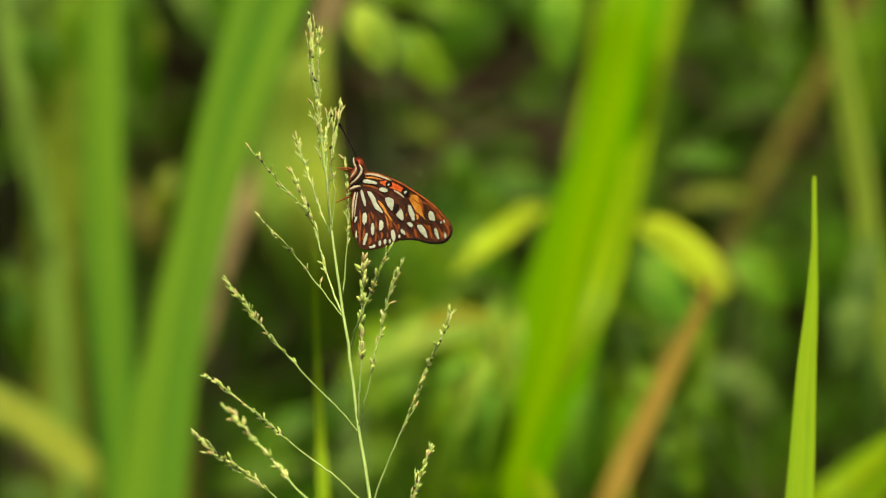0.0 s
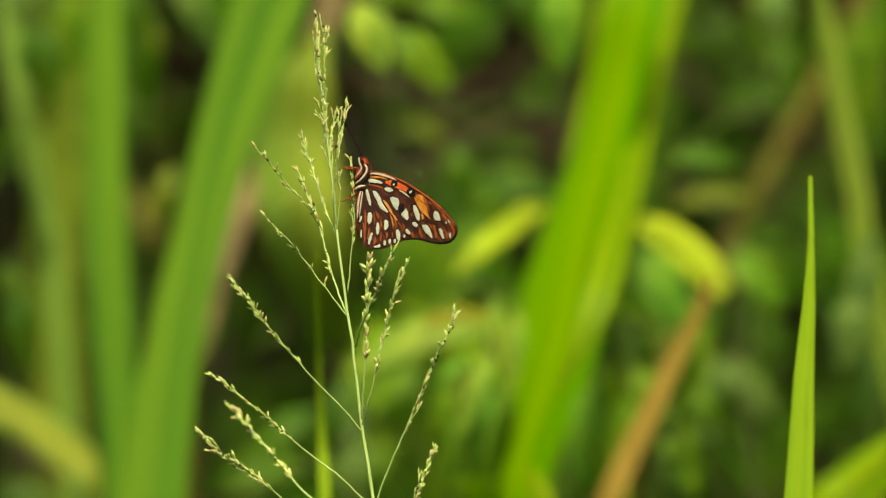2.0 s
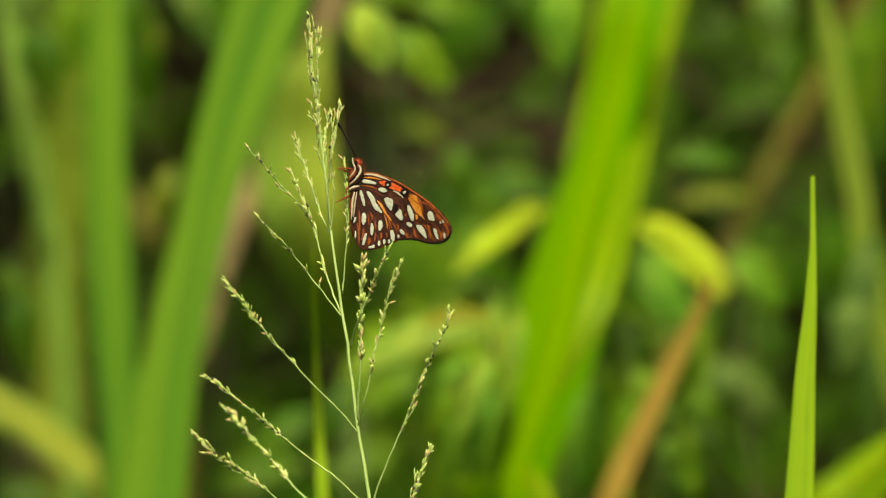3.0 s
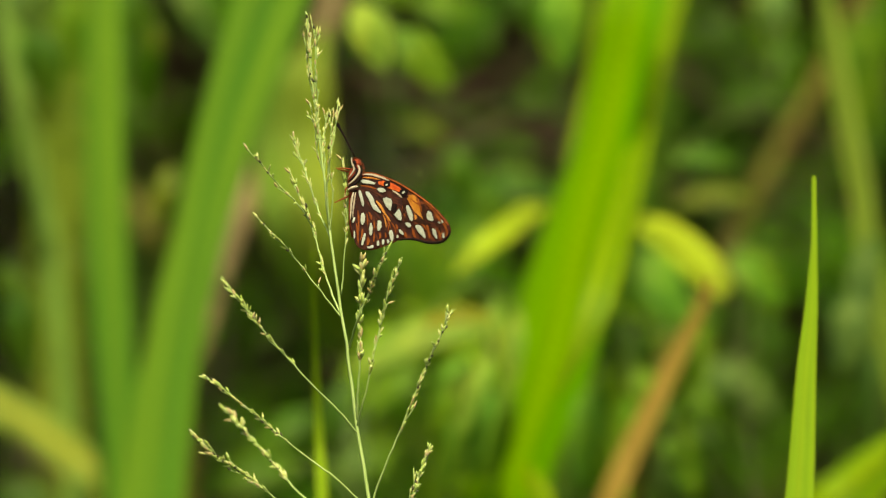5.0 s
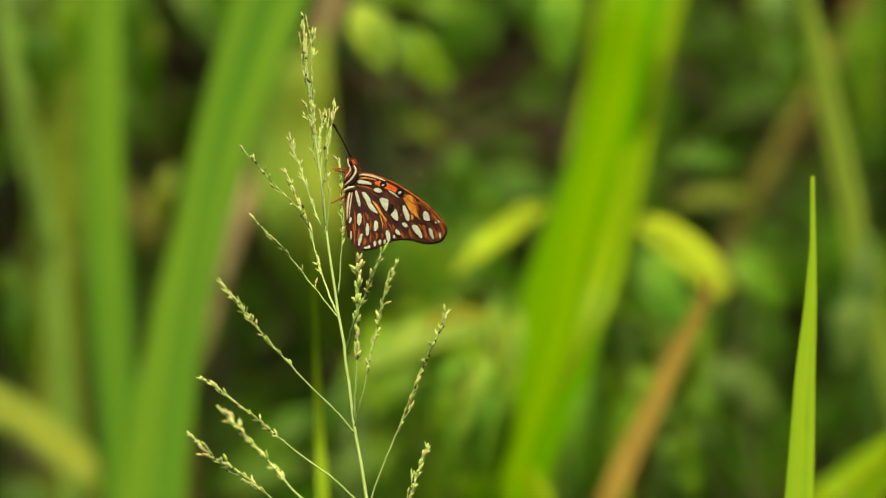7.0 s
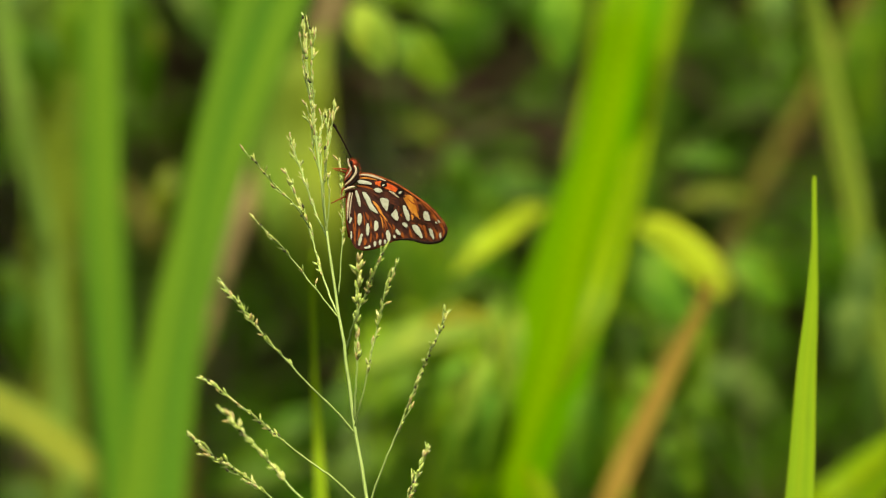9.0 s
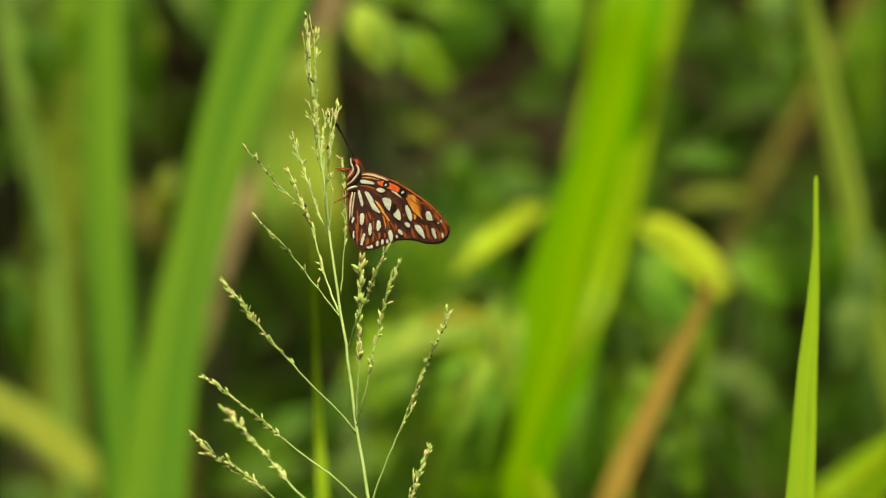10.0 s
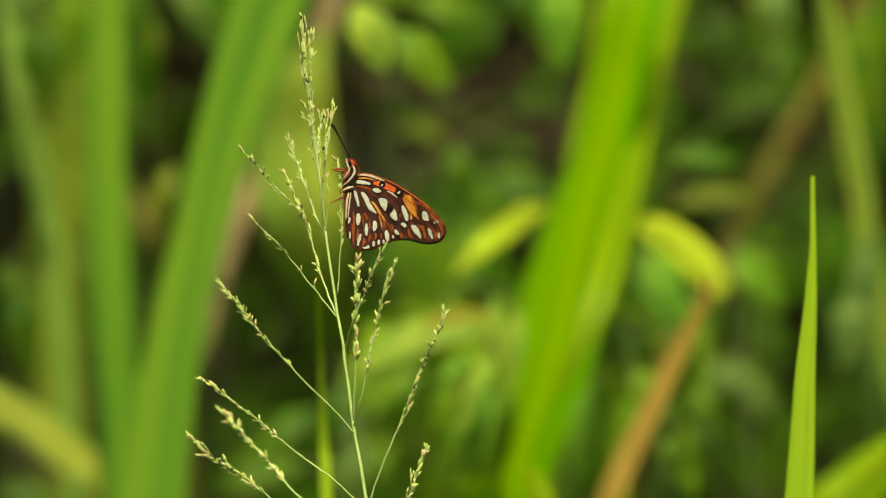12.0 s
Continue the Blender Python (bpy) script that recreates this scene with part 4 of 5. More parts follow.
branch([(-0.0354, 0, 0.7842), (-0.0342, -0.002, 0.7972), (-0.0333, -0.004, 0.8102), (-0.0337, -0.005, 0.8222), (-0.0343, -0.005, 0.8325)], 0.00035, 0.3, 22, 8, spread=0.4)
branch([(-0.0326, 0, 0.7652), (-0.0299, -0.01, 0.7743), (-0.0256, -0.015, 0.7843), (-0.0226, -0.02, 0.7913), (-0.0183, -0.02, 0.8016)], 0.0004, 0.35, 26, 9, big=1, spread=0.62, dark=0.1, twigs=4, plump=True)
branch([(-0.03, 0, 0.7392), (-0.0296, -0.005, 0.7503), (-0.0286, -0.008, 0.7623), (-0.0287, -0.01, 0.7763), (-0.0282, -0.013, 0.7883), (-0.0278, -0.015, 0.7978)], 0.0005, 0.3, 44, 10, big=1.35, spread=0.62, dark=0.02, twigs=4, plump=True, pale=True)
branch([(-0.03, 0, 0.7372), (-0.0268, -0.008, 0.7494), (-0.0223, -0.012, 0.7694), (-0.0187, -0.016, 0.7843), (-0.0135, -0.02, 0.7972)], 0.0004, 0.3, 44, 11, big=1, spread=0.62, dark=0.1, twigs=4, plump=True)
branch([(-0.03, 0, 0.735), (-0.0367, -0.005, 0.7433), (-0.0476, -0.01, 0.7544), (-0.0624, -0.015, 0.7714), (-0.0702, -0.02, 0.7814), (-0.0776, -0.02, 0.7897)], 0.00045, 0.45, 46, 12, big=1, spread=0.62, dark=0.1, twigs=4, plump=True)
branch([(-0.0264, 0, 0.7082), (-0.0377, -0.005, 0.7194), (-0.0487, -0.005, 0.7273), (-0.0645, -0.01, 0.7408), (-0.0763, -0.015, 0.7505), (-0.0839, -0.015, 0.7561)], 0.00045, 0.45, 50, 13, big=1, spread=0.62, dark=0.12, twigs=4, plump=True)
branch([(-0.0228, 0, 0.6842), (-0.037, 0.018, 0.7015), (-0.0514, 0.029, 0.7132), (-0.0637, 0.038, 0.7271), (-0.0722, 0.047, 0.736), (-0.0799, 0.055, 0.7438)], 0.00055, 0.45, 56, 14, big=1.3, spread=0.62, dark=0.12, twigs=3, plump=True)
branch([(-0.0216, 0, 0.6702), (-0.0406, -0.01, 0.6966), (-0.0565, -0.015, 0.7107), (-0.0702, -0.02, 0.7218), (-0.08, -0.025, 0.7285), (-0.0879, -0.025, 0.736)], 0.00045, 0.45, 84, 15, big=1, spread=0.62, dark=0.16, twigs=9, plump=True)
branch([(-0.0256, 0, 0.7072), (-0.0208, -0.005, 0.7214), (-0.0131, -0.01, 0.7394), (-0.0058, -0.015, 0.7575), (0.0002, -0.02, 0.7704), (0.0038, -0.02, 0.7788)], 0.00045, 0.35, 58, 16, big=1, spread=0.62, dark=0.22, twigs=4, plump=True)
branch([(-0.0224, 0, 0.6802), (-0.0158, -0.005, 0.6984), (-0.0108, -0.01, 0.7106), (-0.0078, -0.01, 0.7205), (-0.0038, -0.01, 0.7309)], 0.00045, 0.4, 52, 17, big=1, spread=0.62, dark=0.1, twigs=4, plump=True)
branch([(-0.0442, 0, 0.8462), (-0.0446, 0.002, 0.8562), (-0.0443, 0.003, 0.8662), (-0.0444, 0.003, 0.8722), (-0.0448, 0.003, 0.8776)], 0.00028, 0.05, 9, 24, big=0.8, spread=0.2, twigs=1)
branch([(-0.0414, 0, 0.8242), (-0.0412, 0.003, 0.8322), (-0.0431, 0.004, 0.8412), (-0.0452, 0.004, 0.8462), (-0.0459, 0.004, 0.8512)], 0.0003, 0.2, 14, 25, spread=0.35, twigs=2)
branch([(-0.0394, 0, 0.8062), (-0.0384, -0.004, 0.8192), (-0.0393, -0.006, 0.8312), (-0.0387, -0.006, 0.8412), (-0.0391, -0.006, 0.8462)], 0.00032, 0.25, 20, 26, big=0.9, spread=0.26, twigs=3)
bm = bmesh.new()
tube(bm, spline([Vector((0, 0, 0)), Vector((0.004, 0, 0.2)), Vector((-0.01, 0, 0.45)), Vector((-0.0188, 0, 0.6162)) - grass_foot], 16), lambda u: 0.0018 - 0.0006 * u, 8)
part("culm", bm, RACHIS, grass, "pale green lower stem")


# ---- grass blades near the butterfly ----
near = thing("grass_blade", (*(0.1266, 0.07, 0.0683)[:2], -0.01), "slender upright light green grass blade tapering to a point", "grass blade")
near_pts = [(0.1242, 0.07, 0.6666), (0.1281, 0.07, 0.6974), (0.1297, 0.07, 0.7093), (0.131, 0.07, 0.7303), (0.1322, 0.07, 0.755), (0.1341, 0.07, 0.7796), (0.1351, 0.07, 0.8023), (0.1351, 0.07, 0.8265)]
near_blade = blade_part(near, near_pts, [0.00987, 0.01049, 0.01028, 0.009, 0.0072, 0.0046, 0.00216, 0.0014], FRESH, fold=0.012, rib=0)
bm = bmesh.new()
tube(bm, spline([Vector((0, 0, 0)), Vector((0, 0, 0.3)), Vector(near_pts[0]) - near.location], 10), lambda u: 0.002, 8)
part("culm", bm, STALK, near)
thin_blade = reed("grass_blade", "narrow upright green grass blade behind the flowering grass", [(-0.0373, 0.2, 0.0529), (-0.0395, 0.2, 0.5713), (-0.0455, 0.2, 0.7009), (-0.0468, 0.2, 0.7268), (-0.0476, 0.19, 0.7486), (-0.0481, 0.175, 0.7702), (-0.0483, 0.145, 0.7991)], [0.00562, 0.00583, 0.00475, 0.00346, 0.00259, 0.00194, 0.00086], FRESH, category="grass blade")
tall = thing("reed_stalk", (*(0.2054, 0.5, 0.0178)[:2], -0.01), "tall thin olive-green reed stalk swaying in the wind", "reed")
tall_pts = [(0.2054, 0.5, 0.6778), (0.1954, 0.5, 0.7378), (0.1834, 0.5, 0.7882), (0.1786, 0.5, 0.8266), (0.173, 0.5, 0.8578), (0.169, 0.5, 0.8818), (0.1646, 0.5, 0.9082), (0.1574, 0.5, 0.9538)]
tall_blade = blade_part(tall, tall_pts, 0.0102, SEDGE, tip=0.3, fold=0.2)
bm = bmesh.new()
tube(bm, spline([Vector((0, 0, 0)), Vector((0, 0, 0.3)), Vector(tall_pts[0]) - tall.location], 10), lambda u: 0.004, 8)
part("culm", bm, STALK, tall)


# ---- the butterfly ----
perch = Vector((-0.0335, -0.006, 0.8192))
butterfly = thing("butterfly", perch, "brown-orange butterfly with silver spots, wings closed, clinging to the grass", "butterfly")


def wp(x, y, lift=0.0):
    """A place on the closed wings: x and y in wing units of 0.2 mm from the perch, y down; lift is towards the near side."""
    u, v = (x - 616) * 0.0002, (345 - y) * 0.0002
    return Vector((u, 0.0008 - 0.0022 - 1.1 * u * u * 10 - lift, v))


def patch(bm, ring, lift, dome=0.0):
    """A filled outline on the wing, raised a little towards its middle."""
    uv = bm.loops.layers.uv.verify()
    cx, cy = sum(p[0] for p in ring) / len(ring), sum(p[1] for p in ring) / len(ring)

    def vert(x, y, h):
        return bm.verts.new(wp(x, y, h)), (math.atan2(y - 318, x - 622), math.hypot(x - 622, y - 318) / 100)

    outer = [vert(x, y, lift) for x, y in ring]
    loops = [outer] + [[vert(cx + (x - cx) * f, cy + (y - cy) * f, lift + dome * g) for x, y in ring] for f, g in ((0.75, 0.7), (0.5, 1.0), (0.25, 1.1))]
    mid, n = vert(cx, cy, lift + dome * 1.15), len(ring)
    quads = [(a[k], a[(k + 1) % n], b[(k + 1) % n], b[k]) for a, b in zip(loops, loops[1:]) for k in range(n)]
    for corners in quads + [(loops[-1][k], loops[-1][(k + 1) % n], mid) for k in range(n)]:
        f = bm.faces.new([v for v, _ in corners])
        for loop, (_, c) in zip(f.loops, corners):
            loop[uv].uv = c


def drop(cx, cy, long, wide, angle, point=0.3, n=18):
    """A teardrop outline: angle in degrees from the x axis, clockwise as y goes down; point sharpens one end."""
    a, ring = radians(angle), []
    for k in range(n):
        q = k * math.tau / n
        x, y = math.cos(q) * long / 2, math.sin(q) * wide / 2 * (1 - point * math.cos(q))
        ring.append((cx + x * math.cos(a) - y * math.sin(a), cy + x * math.sin(a) + y * math.cos(a)))
    return ring


def outline(pts, n=60):
    ring = spline([(x, y, 0) for x, y in pts + pts[:1]], n)[:-1]
    return [(p.x, p.y) for p in ring]


def angular(pts, sides=4):
    """An outline with almost straight sides and softened corners, a little uneven."""
    rng = random.Random(int(pts[0][0] * 7 + pts[0][1]))
    ring = [(a[0] + (b[0] - a[0]) * k / sides, a[1] + (b[1] - a[1]) * k / sides) for a, b in zip(pts, pts[1:] + pts[:1]) for k in range(sides)]
    n = len(ring)
    ring = [tuple(ring[k - 1][c] * 0.1 + ring[k][c] * 0.8 + ring[(k + 1) % n][c] * 0.1 for c in (0, 1)) for k in range(n)]
    return [(x + rng.uniform(-0.35, 0.35), y + rng.uniform(-0.35, 0.35)) for x, y in ring]


def wing(name, pts, lift, label):
    bm = bmesh.new()
    ring = outline(pts)
    patch(bm, ring, lift, 0.0002)
    patch(bm, ring[::-1], lift - 0.00015, 0.0002)
    return part(name, bm, WINGBROWN, butterfly, label), ring


def far_side(ob, shift):
    """The wing of the other side, behind its twin."""
    twin = new(ob.name.split(".")[0], ob.data)
    twin.parent, twin.location = butterfly, (0.0006, shift, 0.0003)
    return twin


def mark(parent, name, ring, lift, material=None, rim=2.1, label=""):
    """A raised field of scales with a dark border round it."""
    bm = bmesh.new()
    patch(bm, ring, lift + 0.00016, 0.00005)
    part(name, bm, material or SILVER, parent, label)
    if rim:
        cx, cy = sum(p[0] for p in ring) / len(ring), sum(p[1] for p in ring) / len(ring)
        rims = [rim * (0.85 + 0.45 * math.sin(cx * 3 + 5 * k / len(ring)) * math.sin(cy + 11 * k / len(ring))) for k in range(len(ring))]
        wide = [(x + (x - cx) / max(1, math.hypot(x - cx, y - cy)) * w, y + (y - cy) / max(1, math.hypot(x - cx, y - cy)) * w) for (x, y), w in zip(ring, rims)]
        edge = bmesh.new()
        patch(edge, wide, lift + 0.00009, 0.00003)
        part("spot_border", edge, BROWN, parent)


def spot(parent, name, cx, cy, long, wide, angle, lift, material=None, point=0.25, rim=2.0, label=""):
    mark(parent, name, drop(cx, cy, long, wide, angle, point), lift, material, rim, label)


def wu(*pts):
    """Places on the wing in thirds of a wing unit, from the upper corner at the head."""
    return [(605 + x / 3, 265 + y / 3) for x, y in pts]


def field(parent, *pts, lift=0.0, rim=1.8, material=None, name="silver_spot"):
    cx, cy = sum(x for x, _ in pts) / len(pts), sum(y for _, y in pts) / len(pts)
    pts = [(cx + (x - cx) * 0.86, cy + (y - cy) * 0.91) for x, y in pts]
    mark(parent, name, angular(wu(*pts)), lift, material or SILVER, rim)


def streak(parent, line, width, lift, material, name):
    """A narrow field of scales that runs along a line and thins to both ends."""
    mid = spline([(x, y, 0) for x, y in wu(*line)], 12)
    left, right = [], []
    for k, p in enumerate(mid):
        way = (mid[min(k + 1, 12)] - mid[max(k - 1, 0)]).normalized()
        w = width / 6 * (0.15 + 0.85 * math.sin(math.pi * (0.06 + 0.88 * k / 12)))
        left.append((p.x - way.y * w, p.y + way.x * w))
        right.append((p.x + way.y * w, p.y - way.x * w))
    bm = bmesh.new()
    uv = bm.loops.layers.uv.verify()
    rows = [[bm.verts.new(wp(*q, lift)) for q in side] for side in (left, [(p.x, p.y) for p in mid], right)]
    for v in rows[1]:
        v.co.y -= 0.00003
    for a, b in zip(rows, rows[1:]):
        for k in range(12):
            for loop in bm.faces.new((a[k], a[k + 1], b[k + 1], b[k])).loops:
                loop[uv].uv = (loop.vert.co.x * 100, loop.vert.co.z * 100)
    part(name, bm, material, parent)


FORE = wu((108, 140), (124, 124), (170, 126), (230, 146), (290, 170), (350, 204), (410, 244), (460, 280), (505, 320), (545, 365), (572, 406), (579, 436), (569, 466), (550, 485), (520, 495), (480, 496), (445, 491), (400, 479), (350, 476), (305, 480), (240, 400), (135, 250))
HIND = wu((72, 215), (110, 200), (165, 205), (225, 240), (290, 280), (335, 350), (345, 420), (335, 462), (305, 481), (270, 496), (225, 514), (175, 527), (135, 530), (105, 521), (84, 500), (71, 460), (60, 410), (56, 360), (56, 310), (60, 260))
forewing, fore_ring = wing("forewing", FORE, 0.0, "brown and red-orange forewing with silver spots")
hindwing, hind_ring = wing("hindwing", HIND, 0.0006, "brown hindwing with long silver spots")
far_side(forewing, 0.0026)
far_side(hindwing, 0.0034)


def edge_tube(parent, line, lift, r, material, name):
    """A thickened edge along the wing's rim."""
    bm = bmesh.new()
    tube(bm, [wp(p.x, p.y, lift) for p in spline([(x, y, 0) for x, y in wu(*line)], 30)], lambda u: r * (0.35 + 0.65 * math.sin(math.pi * (0.08 + 0.84 * u))), 6)
    part(name, bm, material, parent)


edge_tube(forewing, [(120, 126), (170, 126), (230, 146), (290, 170), (350, 204), (410, 244), (460, 280), (505, 320), (545, 365), (572, 406)], 0.0001, 0.00032, COSTA, "costal_vein")
edge_tube(forewing, [(576, 425), (577, 446), (567, 468), (548, 485), (520, 494), (480, 495), (445, 490), (400, 478), (350, 475), (315, 479)], 0.0002, 0.00056, BLACK, "wing_margin")
edge_tube(hindwing, [(330, 468), (305, 481), (270, 496), (225, 514), (175, 527), (135, 529), (105, 520), (84, 498)], 0.0001, 0.00026, RUST, "wing_margin")


def veins(parent, lift, *lines):
    for line in lines:
        streak(parent, line, 4.5, lift, BROWN, "vein")


H, F = 0.00098, 0.00038
# veins: dark lines between the cells
veins(forewing, F - 0.0001, [(105, 150), (180, 190), (260, 218), (335, 262), (375, 330), (395, 395)], [(260, 218), (330, 240), (420, 300), (520, 385)], [(335, 262), (400, 330), (470, 400), (535, 470)], [(375, 330), (430, 390), (480, 480)], [(355, 380), (400, 420), (430, 480)], [(450, 290), (510, 350), (565, 430)])
veins(hindwing, H - 0.0001, [(90, 215), (140, 290), (190, 350), (240, 430), (265, 490)], [(90, 215), (120, 300), (140, 380), (150, 500)], [(85, 215), (95, 310), (92, 400), (85, 490)], [(110, 205), (200, 240), (280, 350), (325, 400)], [(190, 350), (185, 420), (190, 510)], [(240, 430), (225, 470), (215, 510)], [(280, 350), (290, 420), (295, 480)])


def streaks(parent, lift, *rows):
    for line, width, tone in rows:
        streak(parent, line, width, lift, tone, "orange_streak")


# orange and rust scales between the veins
streaks(hindwing, H - 0.00004, ([(192, 272), (215, 300), (243, 345)], 13, ORANGE), ([(222, 322), (245, 350), (268, 380)], 9, ORANGE), ([(240, 345), (255, 375), (268, 420)], 8, COSTA), ([(228, 345), (240, 375), (246, 420)], 6, ORANGE), ([(246, 385), (256, 410), (258, 440)], 6, COSTA), ([(152, 330), (163, 352), (168, 372)], 12, COSTA))
streaks(hindwing, H - 0.00004, ([(142, 335), (146, 370), (148, 400)], 8, COSTA), ([(95, 320), (98, 370), (100, 430)], 9, COSTA), ([(88, 390), (94, 440), (96, 500)], 10, COSTA), ([(118, 420), (116, 455), (108, 480)], 10, COSTA), ([(148, 465), (150, 485), (146, 505)], 16, COSTA), ([(182, 440), (180, 465), (178, 490)], 10, COSTA))
streaks(hindwing, H - 0.00004, ([(212, 440), (213, 458), (210, 475)], 10, COSTA), ([(240, 440), (243, 458), (240, 470)], 9, COSTA), ([(180, 375), (182, 400), (180, 425)], 7, COSTA), ([(296, 395), (302, 410), (304, 425)], 10, COSTA), ([(270, 385), (288, 410), (296, 440)], 7, COSTA))
streaks(forewing, F - 0.00004, ([(105, 190), (150, 196), (190, 208)], 9, COSTA), ([(120, 150), (165, 150), (215, 162)], 8, ORANGE), ([(335, 430), (345, 450), (355, 470)], 16, COSTA), ([(385, 420), (390, 445), (400, 468)], 14, COSTA), ([(455, 395), (470, 430), (474, 470)], 18, COSTA), ([(420, 385), (440, 400), (455, 425)], 9, COSTA))
streaks(forewing, F - 0.00004, ([(515, 410), (528, 440), (530, 475)], 14, COSTA), ([(440, 270), (490, 320), (535, 372)], 10, COSTA), ([(500, 345), (545, 390), (568, 432)], 15, COSTA), ([(560, 420), (568, 445), (560, 470)], 12, COSTA), ([(330, 300), (340, 340), (345, 370)], 8, COSTA), ([(395, 345), (402, 358), (400, 372)], 12, ORANGE))
field(forewing, (192, 168), (230, 163), (270, 174), (312, 194), (338, 214), (328, 230), (290, 219), (255, 206), (215, 191), (196, 182), lift=F - 0.00012, rim=0, material=RED, name="red_patch")
field(forewing, (354, 250), (376, 238), (400, 246), (424, 270), (424, 290), (428, 326), (440, 366), (426, 362), (402, 340), (384, 314), (368, 284), lift=F - 0.00012, rim=0, material=AMBER, name="orange_patch")
streaks(forewing, F + 0.00013, ([(398, 244), (416, 276), (434, 330)], 13, COSTA), ([(356, 256), (376, 292), (402, 340)], 9, ORANGE), ([(376, 262), (396, 280), (424, 296)], 7, COSTA), ([(362, 246), (388, 246), (420, 272)], 8, ORANGE), ([(402, 320), (420, 345), (442, 372)], 6, ORANGE))
streaks(forewing, F + 0.00001, ([(332, 262), (346, 292), (338, 340)], 30, BROWN), ([(440, 290), (448, 330), (446, 378)], 22, BROWN), ([(398, 378), (436, 388), (482, 400)], 18, BROWN), ([(503, 386), (522, 408), (534, 442)], 16, BROWN), ([(470, 400), (478, 420), (482, 450)], 14, BROWN), ([(400, 300), (430, 320), (470, 320)], 9, BROWN), ([(335, 350), (345, 372), (342, 392)], 16, BROWN))
# silver spots
field(hindwing, (97, 213), (108, 211), (120, 245), (131, 290), (128, 308), (118, 300), (106, 262), (97, 232), lift=H)
field(hindwing, (129, 216), (148, 219), (165, 238), (179, 258), (187, 285), (205, 310), (223, 335), (224, 343), (205, 336), (180, 322), (164, 298), (149, 262), (134, 236), lift=H)
field(hindwing, (224, 257), (245, 252), (268, 258), (281, 272), (277, 300), (269, 328), (258, 323), (240, 297), (228, 273), lift=H)
field(hindwing, (283, 347), (298, 328), (312, 309), (325, 330), (331, 365), (326, 381), (310, 373), (290, 356), lift=H)
field(hindwing, (112, 336), (128, 332), (136, 350), (133, 385), (120, 404), (109, 395), (107, 360), lift=H)
field(hindwing, (158, 388), (168, 386), (174, 410), (172, 445), (164, 461), (155, 450), (153, 420), lift=H)
field(hindwing, (198, 375), (212, 371), (222, 385), (222, 410), (212, 430), (200, 435), (195, 415), lift=H)
field(hindwing, (262, 424), (275, 424), (286, 450), (286, 480), (275, 492), (264, 475), (258, 445), lift=H)
field(hindwing, (130, 440), (139, 444), (133, 480), (120, 511), (110, 506), (114, 475), lift=H)
field(hindwing, (72, 355), (82, 358), (80, 375), (68, 392), (63, 385), lift=H, rim=0.8)
for pts in (((72, 430), (80, 428), (82, 460), (76, 478), (70, 460)), ((138, 516), (165, 511), (172, 502), (180, 508), (178, 522), (150, 526)), ((194, 488), (203, 480), (210, 490), (209, 508), (200, 514), (194, 505)), ((222, 477), (233, 473), (238, 488), (234, 503), (224, 505), (220, 490)), ((246, 479), (256, 474), (263, 487), (261, 497), (250, 500)), ((298, 456), (306, 450), (313, 462), (308, 470), (300, 472))):
    field(hindwing, *pts, lift=H, rim=0.9, name="marginal_spot")
field(hindwing, (308, 426), (318, 420), (330, 430), (340, 448), (336, 455), (322, 450), (312, 440), lift=H, rim=1.0)
field(hindwing, (277, 288), (300, 286), (309, 300), (299, 325), (286, 341), (272, 332), (270, 316), lift=H + 0.00007, rim=0, material=BLACK, name="black_spot")
field(forewing, (100, 165), (115, 157), (145, 160), (180, 170), (194, 180), (188, 187), (150, 183), (115, 180), lift=F)
field(forewing, (190, 210), (205, 201), (225, 202), (245, 213), (247, 224), (230, 230), (208, 226), lift=F)
field(forewing, (349, 292), (362, 293), (378, 320), (390, 350), (389, 375), (382, 387), (370, 376), (357, 346), (348, 315), lift=F)
field(forewing, (344, 388), (358, 384), (372, 392), (380, 402), (372, 416), (360, 412), (347, 399), lift=F)
field(forewing, (395, 397), (420, 397), (438, 414), (450, 440), (459, 470), (453, 476), (430, 456), (410, 436), (396, 412), lift=F)
field(forewing, (457, 333), (468, 324), (483, 332), (495, 358), (498, 378), (490, 383), (465, 376), (456, 358), lift=F)
field(forewing, (486, 418), (496, 415), (508, 430), (516, 465), (517, 479), (508, 476), (493, 451), (486, 430), lift=F)
field(forewing, (541, 446), (548, 439), (554, 455), (553, 471), (546, 474), (540, 460), lift=F, rim=1.0)
for pts in (((518, 386), (526, 383), (531, 393), (525, 397)), ((532, 372), (541, 375), (548, 390), (541, 393))):
    field(forewing, *pts, lift=F, rim=0.9, name="small_spot")
streak(forewing, [(118, 132), (165, 133), (215, 147), (262, 166)], 11, F, CREAM, "cream_streak")
streak(forewing, [(276, 219), (300, 231), (330, 256)], 9, F + 0.00006, CREAM, "cream_streak")
for x, y, r, turn in ((250, 184, 12.5, 20), (339, 228, 15.5, -15)):
    (cx, cy), = wu((x, y))
    spot(forewing, "eyespot", cx, cy, r, r * 0.92, turn, F + 0.00004, BLACK, point=0.1, rim=0)
    (cx, cy), = wu((x - 2, y + 4 if r < 14 else y))
    spot(forewing, "eyespot_pupil", cx, cy, r * 0.38, r * 0.24, -35, F + 0.00014, SILVER, rim=0)


def blob(bm, centre, radii, turn=0.0):
    m = Matrix.Translation(centre) @ Matrix.Rotation(turn, 4, "Y") @ Matrix.Diagonal((*radii, 1))
    bmesh.ops.create_uvsphere(bm, u_segments=20, v_segments=14, radius=1, matrix=m)


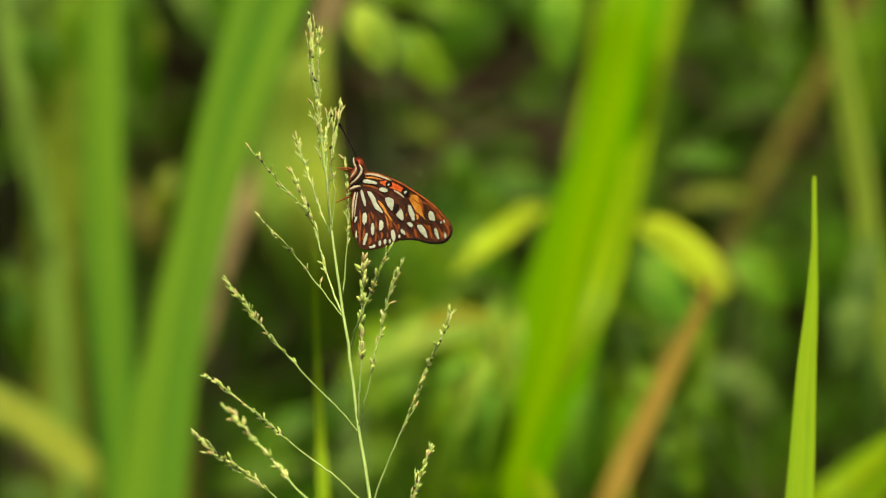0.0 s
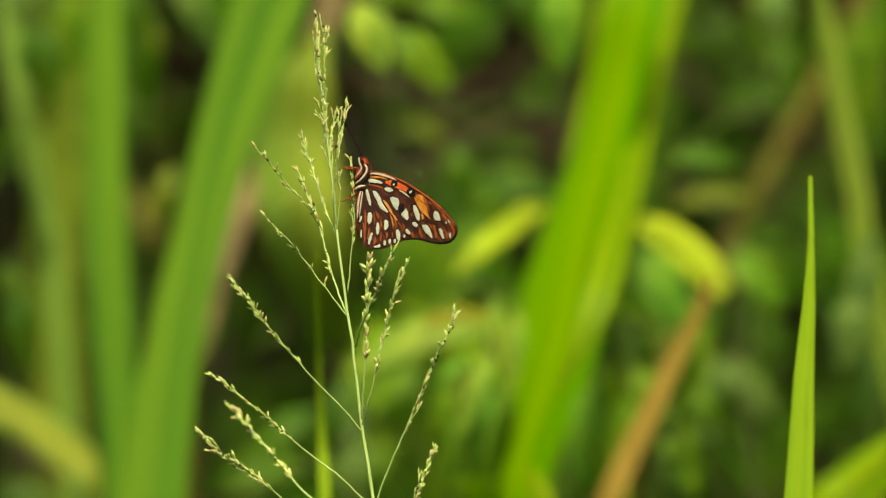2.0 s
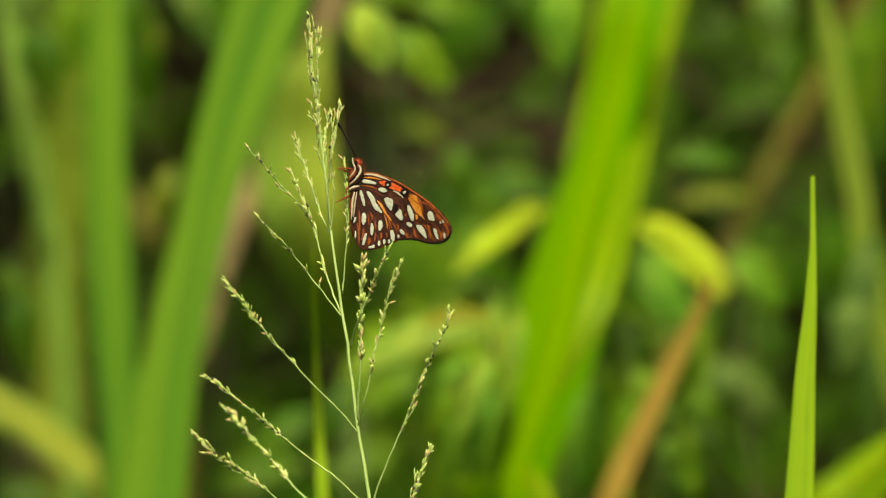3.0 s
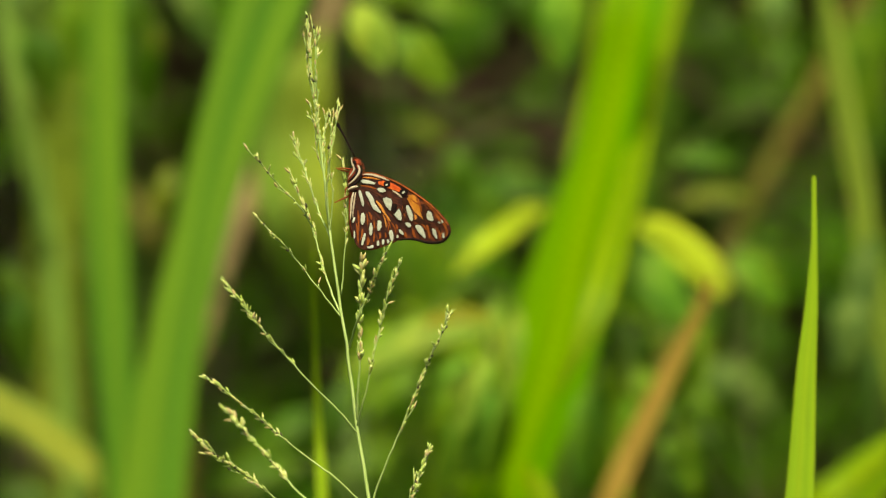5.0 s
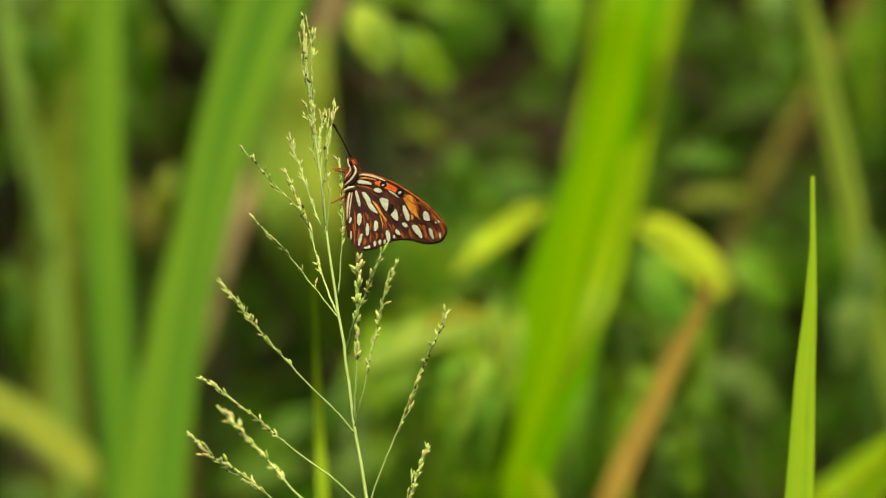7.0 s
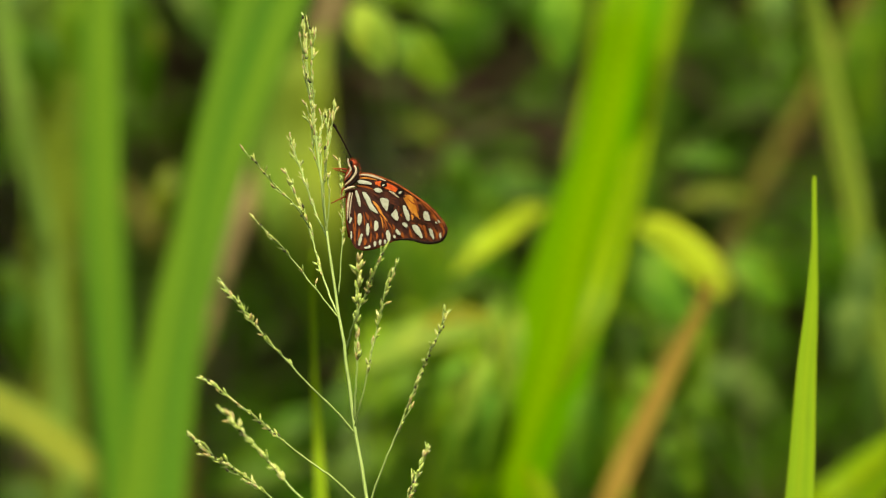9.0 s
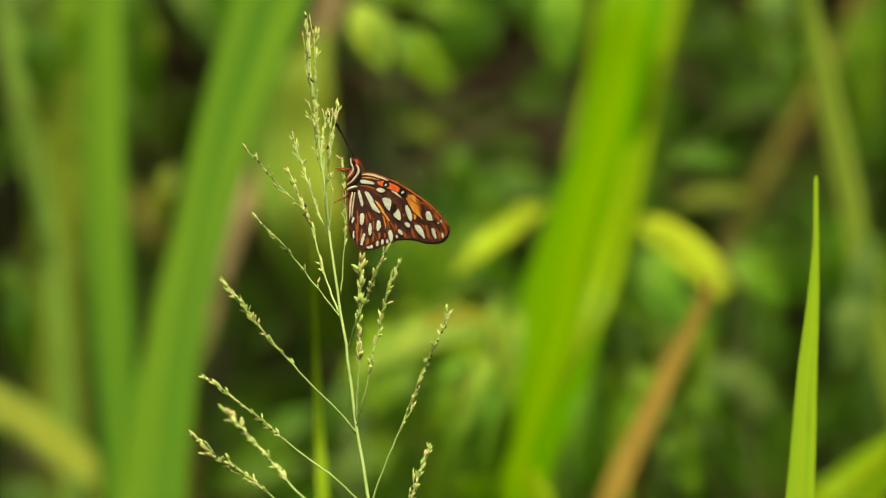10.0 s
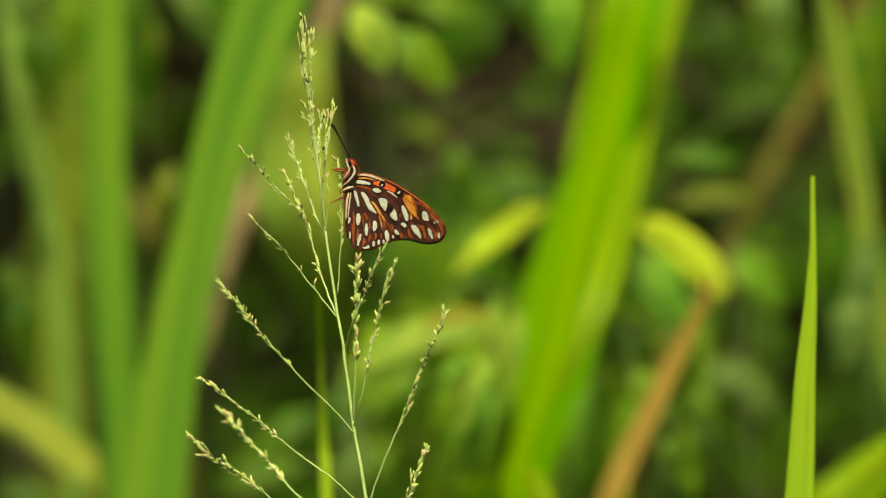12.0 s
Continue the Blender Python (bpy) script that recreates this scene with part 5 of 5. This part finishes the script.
bm = bmesh.new()
blob(bm, wp(630, 313, -0.001), (0.0021, 0.0022, 0.0042), radians(14))
thorax = part("thorax", bm, RUST, butterfly, "rust-brown furry thorax with cream stripes")
bm = bmesh.new()
blob(bm, wp(634, 289, -0.001), (0.0016, 0.0018, 0.0017))
head = part("head", bm, RUST, butterfly, "rusty red head")
bm = bmesh.new()
blob(bm, wp(631, 289, 0.0006), (0.0007, 0.0006, 0.0010))
part("eye", bm, BLACK, head)
bm = bmesh.new()
tube(bm, [wp(*q, -0.0009) for q in ((629, 325), (626, 350), (625, 375), (625, 400), (628, 420))], lambda u: 0.0012 * (1.05 - u * 0.6), 12)
abdomen = part("abdomen", bm, RUST, butterfly, "slim brown abdomen with cream stripes")


def stripe(parent, pts, r, lift, material=CREAM, name="cream_stripe"):
    bm = bmesh.new()
    tube(bm, spline([wp(x, y, lift) for x, y in wu(*pts)], 12), lambda u: r * math.sin(math.pi * (0.15 + 0.75 * u)), 6)
    part(name, bm, material, parent)


rng = random.Random(31)
for owner, cx, cy, rx, ry, count in ((head, 635, 287, 8, 8, 70), (thorax, 642, 302, 7, 12, 60)):
    fur = bmesh.new()
    for _ in range(count):
        a, q = rng.uniform(0, math.tau), rng.uniform(0.5, 1.0)
        x, y, h = cx + rx * q * math.cos(a), cy + ry * q * math.sin(a), 0.0008 * (1 - q) + 0.0002
        tube(fur, [wp(x, y, h), wp(x + 2.5 * math.cos(a) + rng.uniform(-1, 1), y + 2.5 * math.sin(a) + rng.uniform(-1, 1), h + 0.0003)], lambda u: 0.00012 * (1.1 - u), 3)
    tagged(part("fur", fur, RUST, owner), kind="stuff")
stripe(head, [(62, 44), (64, 72), (76, 100), (66, 124), (44, 152)], 0.00034, 0.0014)
stripe(thorax, [(94, 82), (104, 104), (100, 128), (76, 160), (44, 186)], 0.00045, 0.0019)
stripe(thorax, [(78, 84), (90, 108), (84, 132), (60, 158), (42, 172)], 0.0005, 0.0016, BLACK, "black_stripe")
stripe(thorax, [(112, 112), (112, 140), (92, 170), (60, 192), (42, 200)], 0.0006, 0.0015, BLACK, "black_stripe")
stripe(thorax, [(42, 214), (68, 201), (98, 195)], 0.00046, 0.0018)
stripe(thorax, [(44, 226), (70, 214), (96, 206)], 0.0004, 0.0016, BROWN, "brown_stripe")
stripe(abdomen, [(72, 226), (62, 280), (55, 375)], 0.00048, 0.0013)
stripe(abdomen, [(84, 226), (74, 285), (66, 365)], 0.0003, 0.0016)
stripe(abdomen, [(78, 226), (69, 285), (62, 370)], 0.00035, 0.0014, BROWN, "brown_stripe")
for tip, shift in (((598, 217), 0.0), ((601, 219), 0.0022)):
    bm = bmesh.new()
    pts = spline([wp(631, 278, -0.001 - shift), wp(616, 247, -0.001 - shift * 1.5), wp(*tip, -0.001 - shift * 2)], 20)
    tube(bm, pts, lambda u: 0.00027 if u < 0.85 else 0.00027 + 0.0002 * math.sin((u - 0.85) / 0.15 * 2.6), 6)
    part("antenna", bm, BLACK, head, "thin black clubbed antenna")
for pts, lift in (([(626, 300), (612, 298), (598, 298)], -0.001), ([(624, 306), (612, 302), (602, 300)], -0.002), ([(624, 346), (610, 352), (595, 359)], -0.001), ([(624, 330), (616, 334), (614, 345)], 0.0)):
    bm = bmesh.new()
    tube(bm, spline([wp(x, y, lift) for x, y in pts], 10), lambda u: 0.00032 * (1.1 - 0.6 * u), 6)
    part("leg", bm, RUST, butterfly)


# the narrow blade behind the panicle: shift near its tip, millimetres
THINSWAY = [(0, 0), (1, 0.6), (2, 0.6), (3, -0.4), (4, 0), (5, -0.6), (5.5, 0.6), (6, -0.4), (7, -0.4), (8, -0.8), (9, -1.1), (10, -0.4), (10.5, -1.1), (11, 0), (12, 1.3)]


def motions():
    lever = HEAD_Z - PIVOT.z
    rows = [(t, math.atan2(mm * 0.001, lever)) for t, mm in PANICLE]
    for ob, foot, tip in KEYED:
        pivot = PIVOT - grass_foot
        own = 0.0 if ob.name.startswith("rachis") else 0.3
        walk(ob, [(t, swing(pivot, a) @ swing(foot, a * own)) for t, a in rows])
    walk(butterfly, [(t, swing(PIVOT, a) @ Matrix.Translation(perch)) for t, a in rows])
    foot = Vector(near_pts[0]) - near.location
    walk(near_blade, [(t, swing(foot, mm * 0.001 / 0.156)) for t, mm in BLADE])
    foot = Vector(tall_pts[0]) - tall.location
    walk(tall_blade, [(t, swing(foot, mm * 0.001 / 0.213)) for t, mm in STALKSWAY])

    walk(thin_blade.children[0], [(t, swing((0, 0, 0.02), mm * 0.001 / 0.75)) for t, mm in THINSWAY])
    for reed_thing in (olive_reed, curved_reed, upright_reed):
        blade = reed_thing.children[0]
        walk(blade, [(t, swing((0, 0, 0.02), mm * 0.001 / 0.84)) for t, mm in REEDSWAY])


motions()
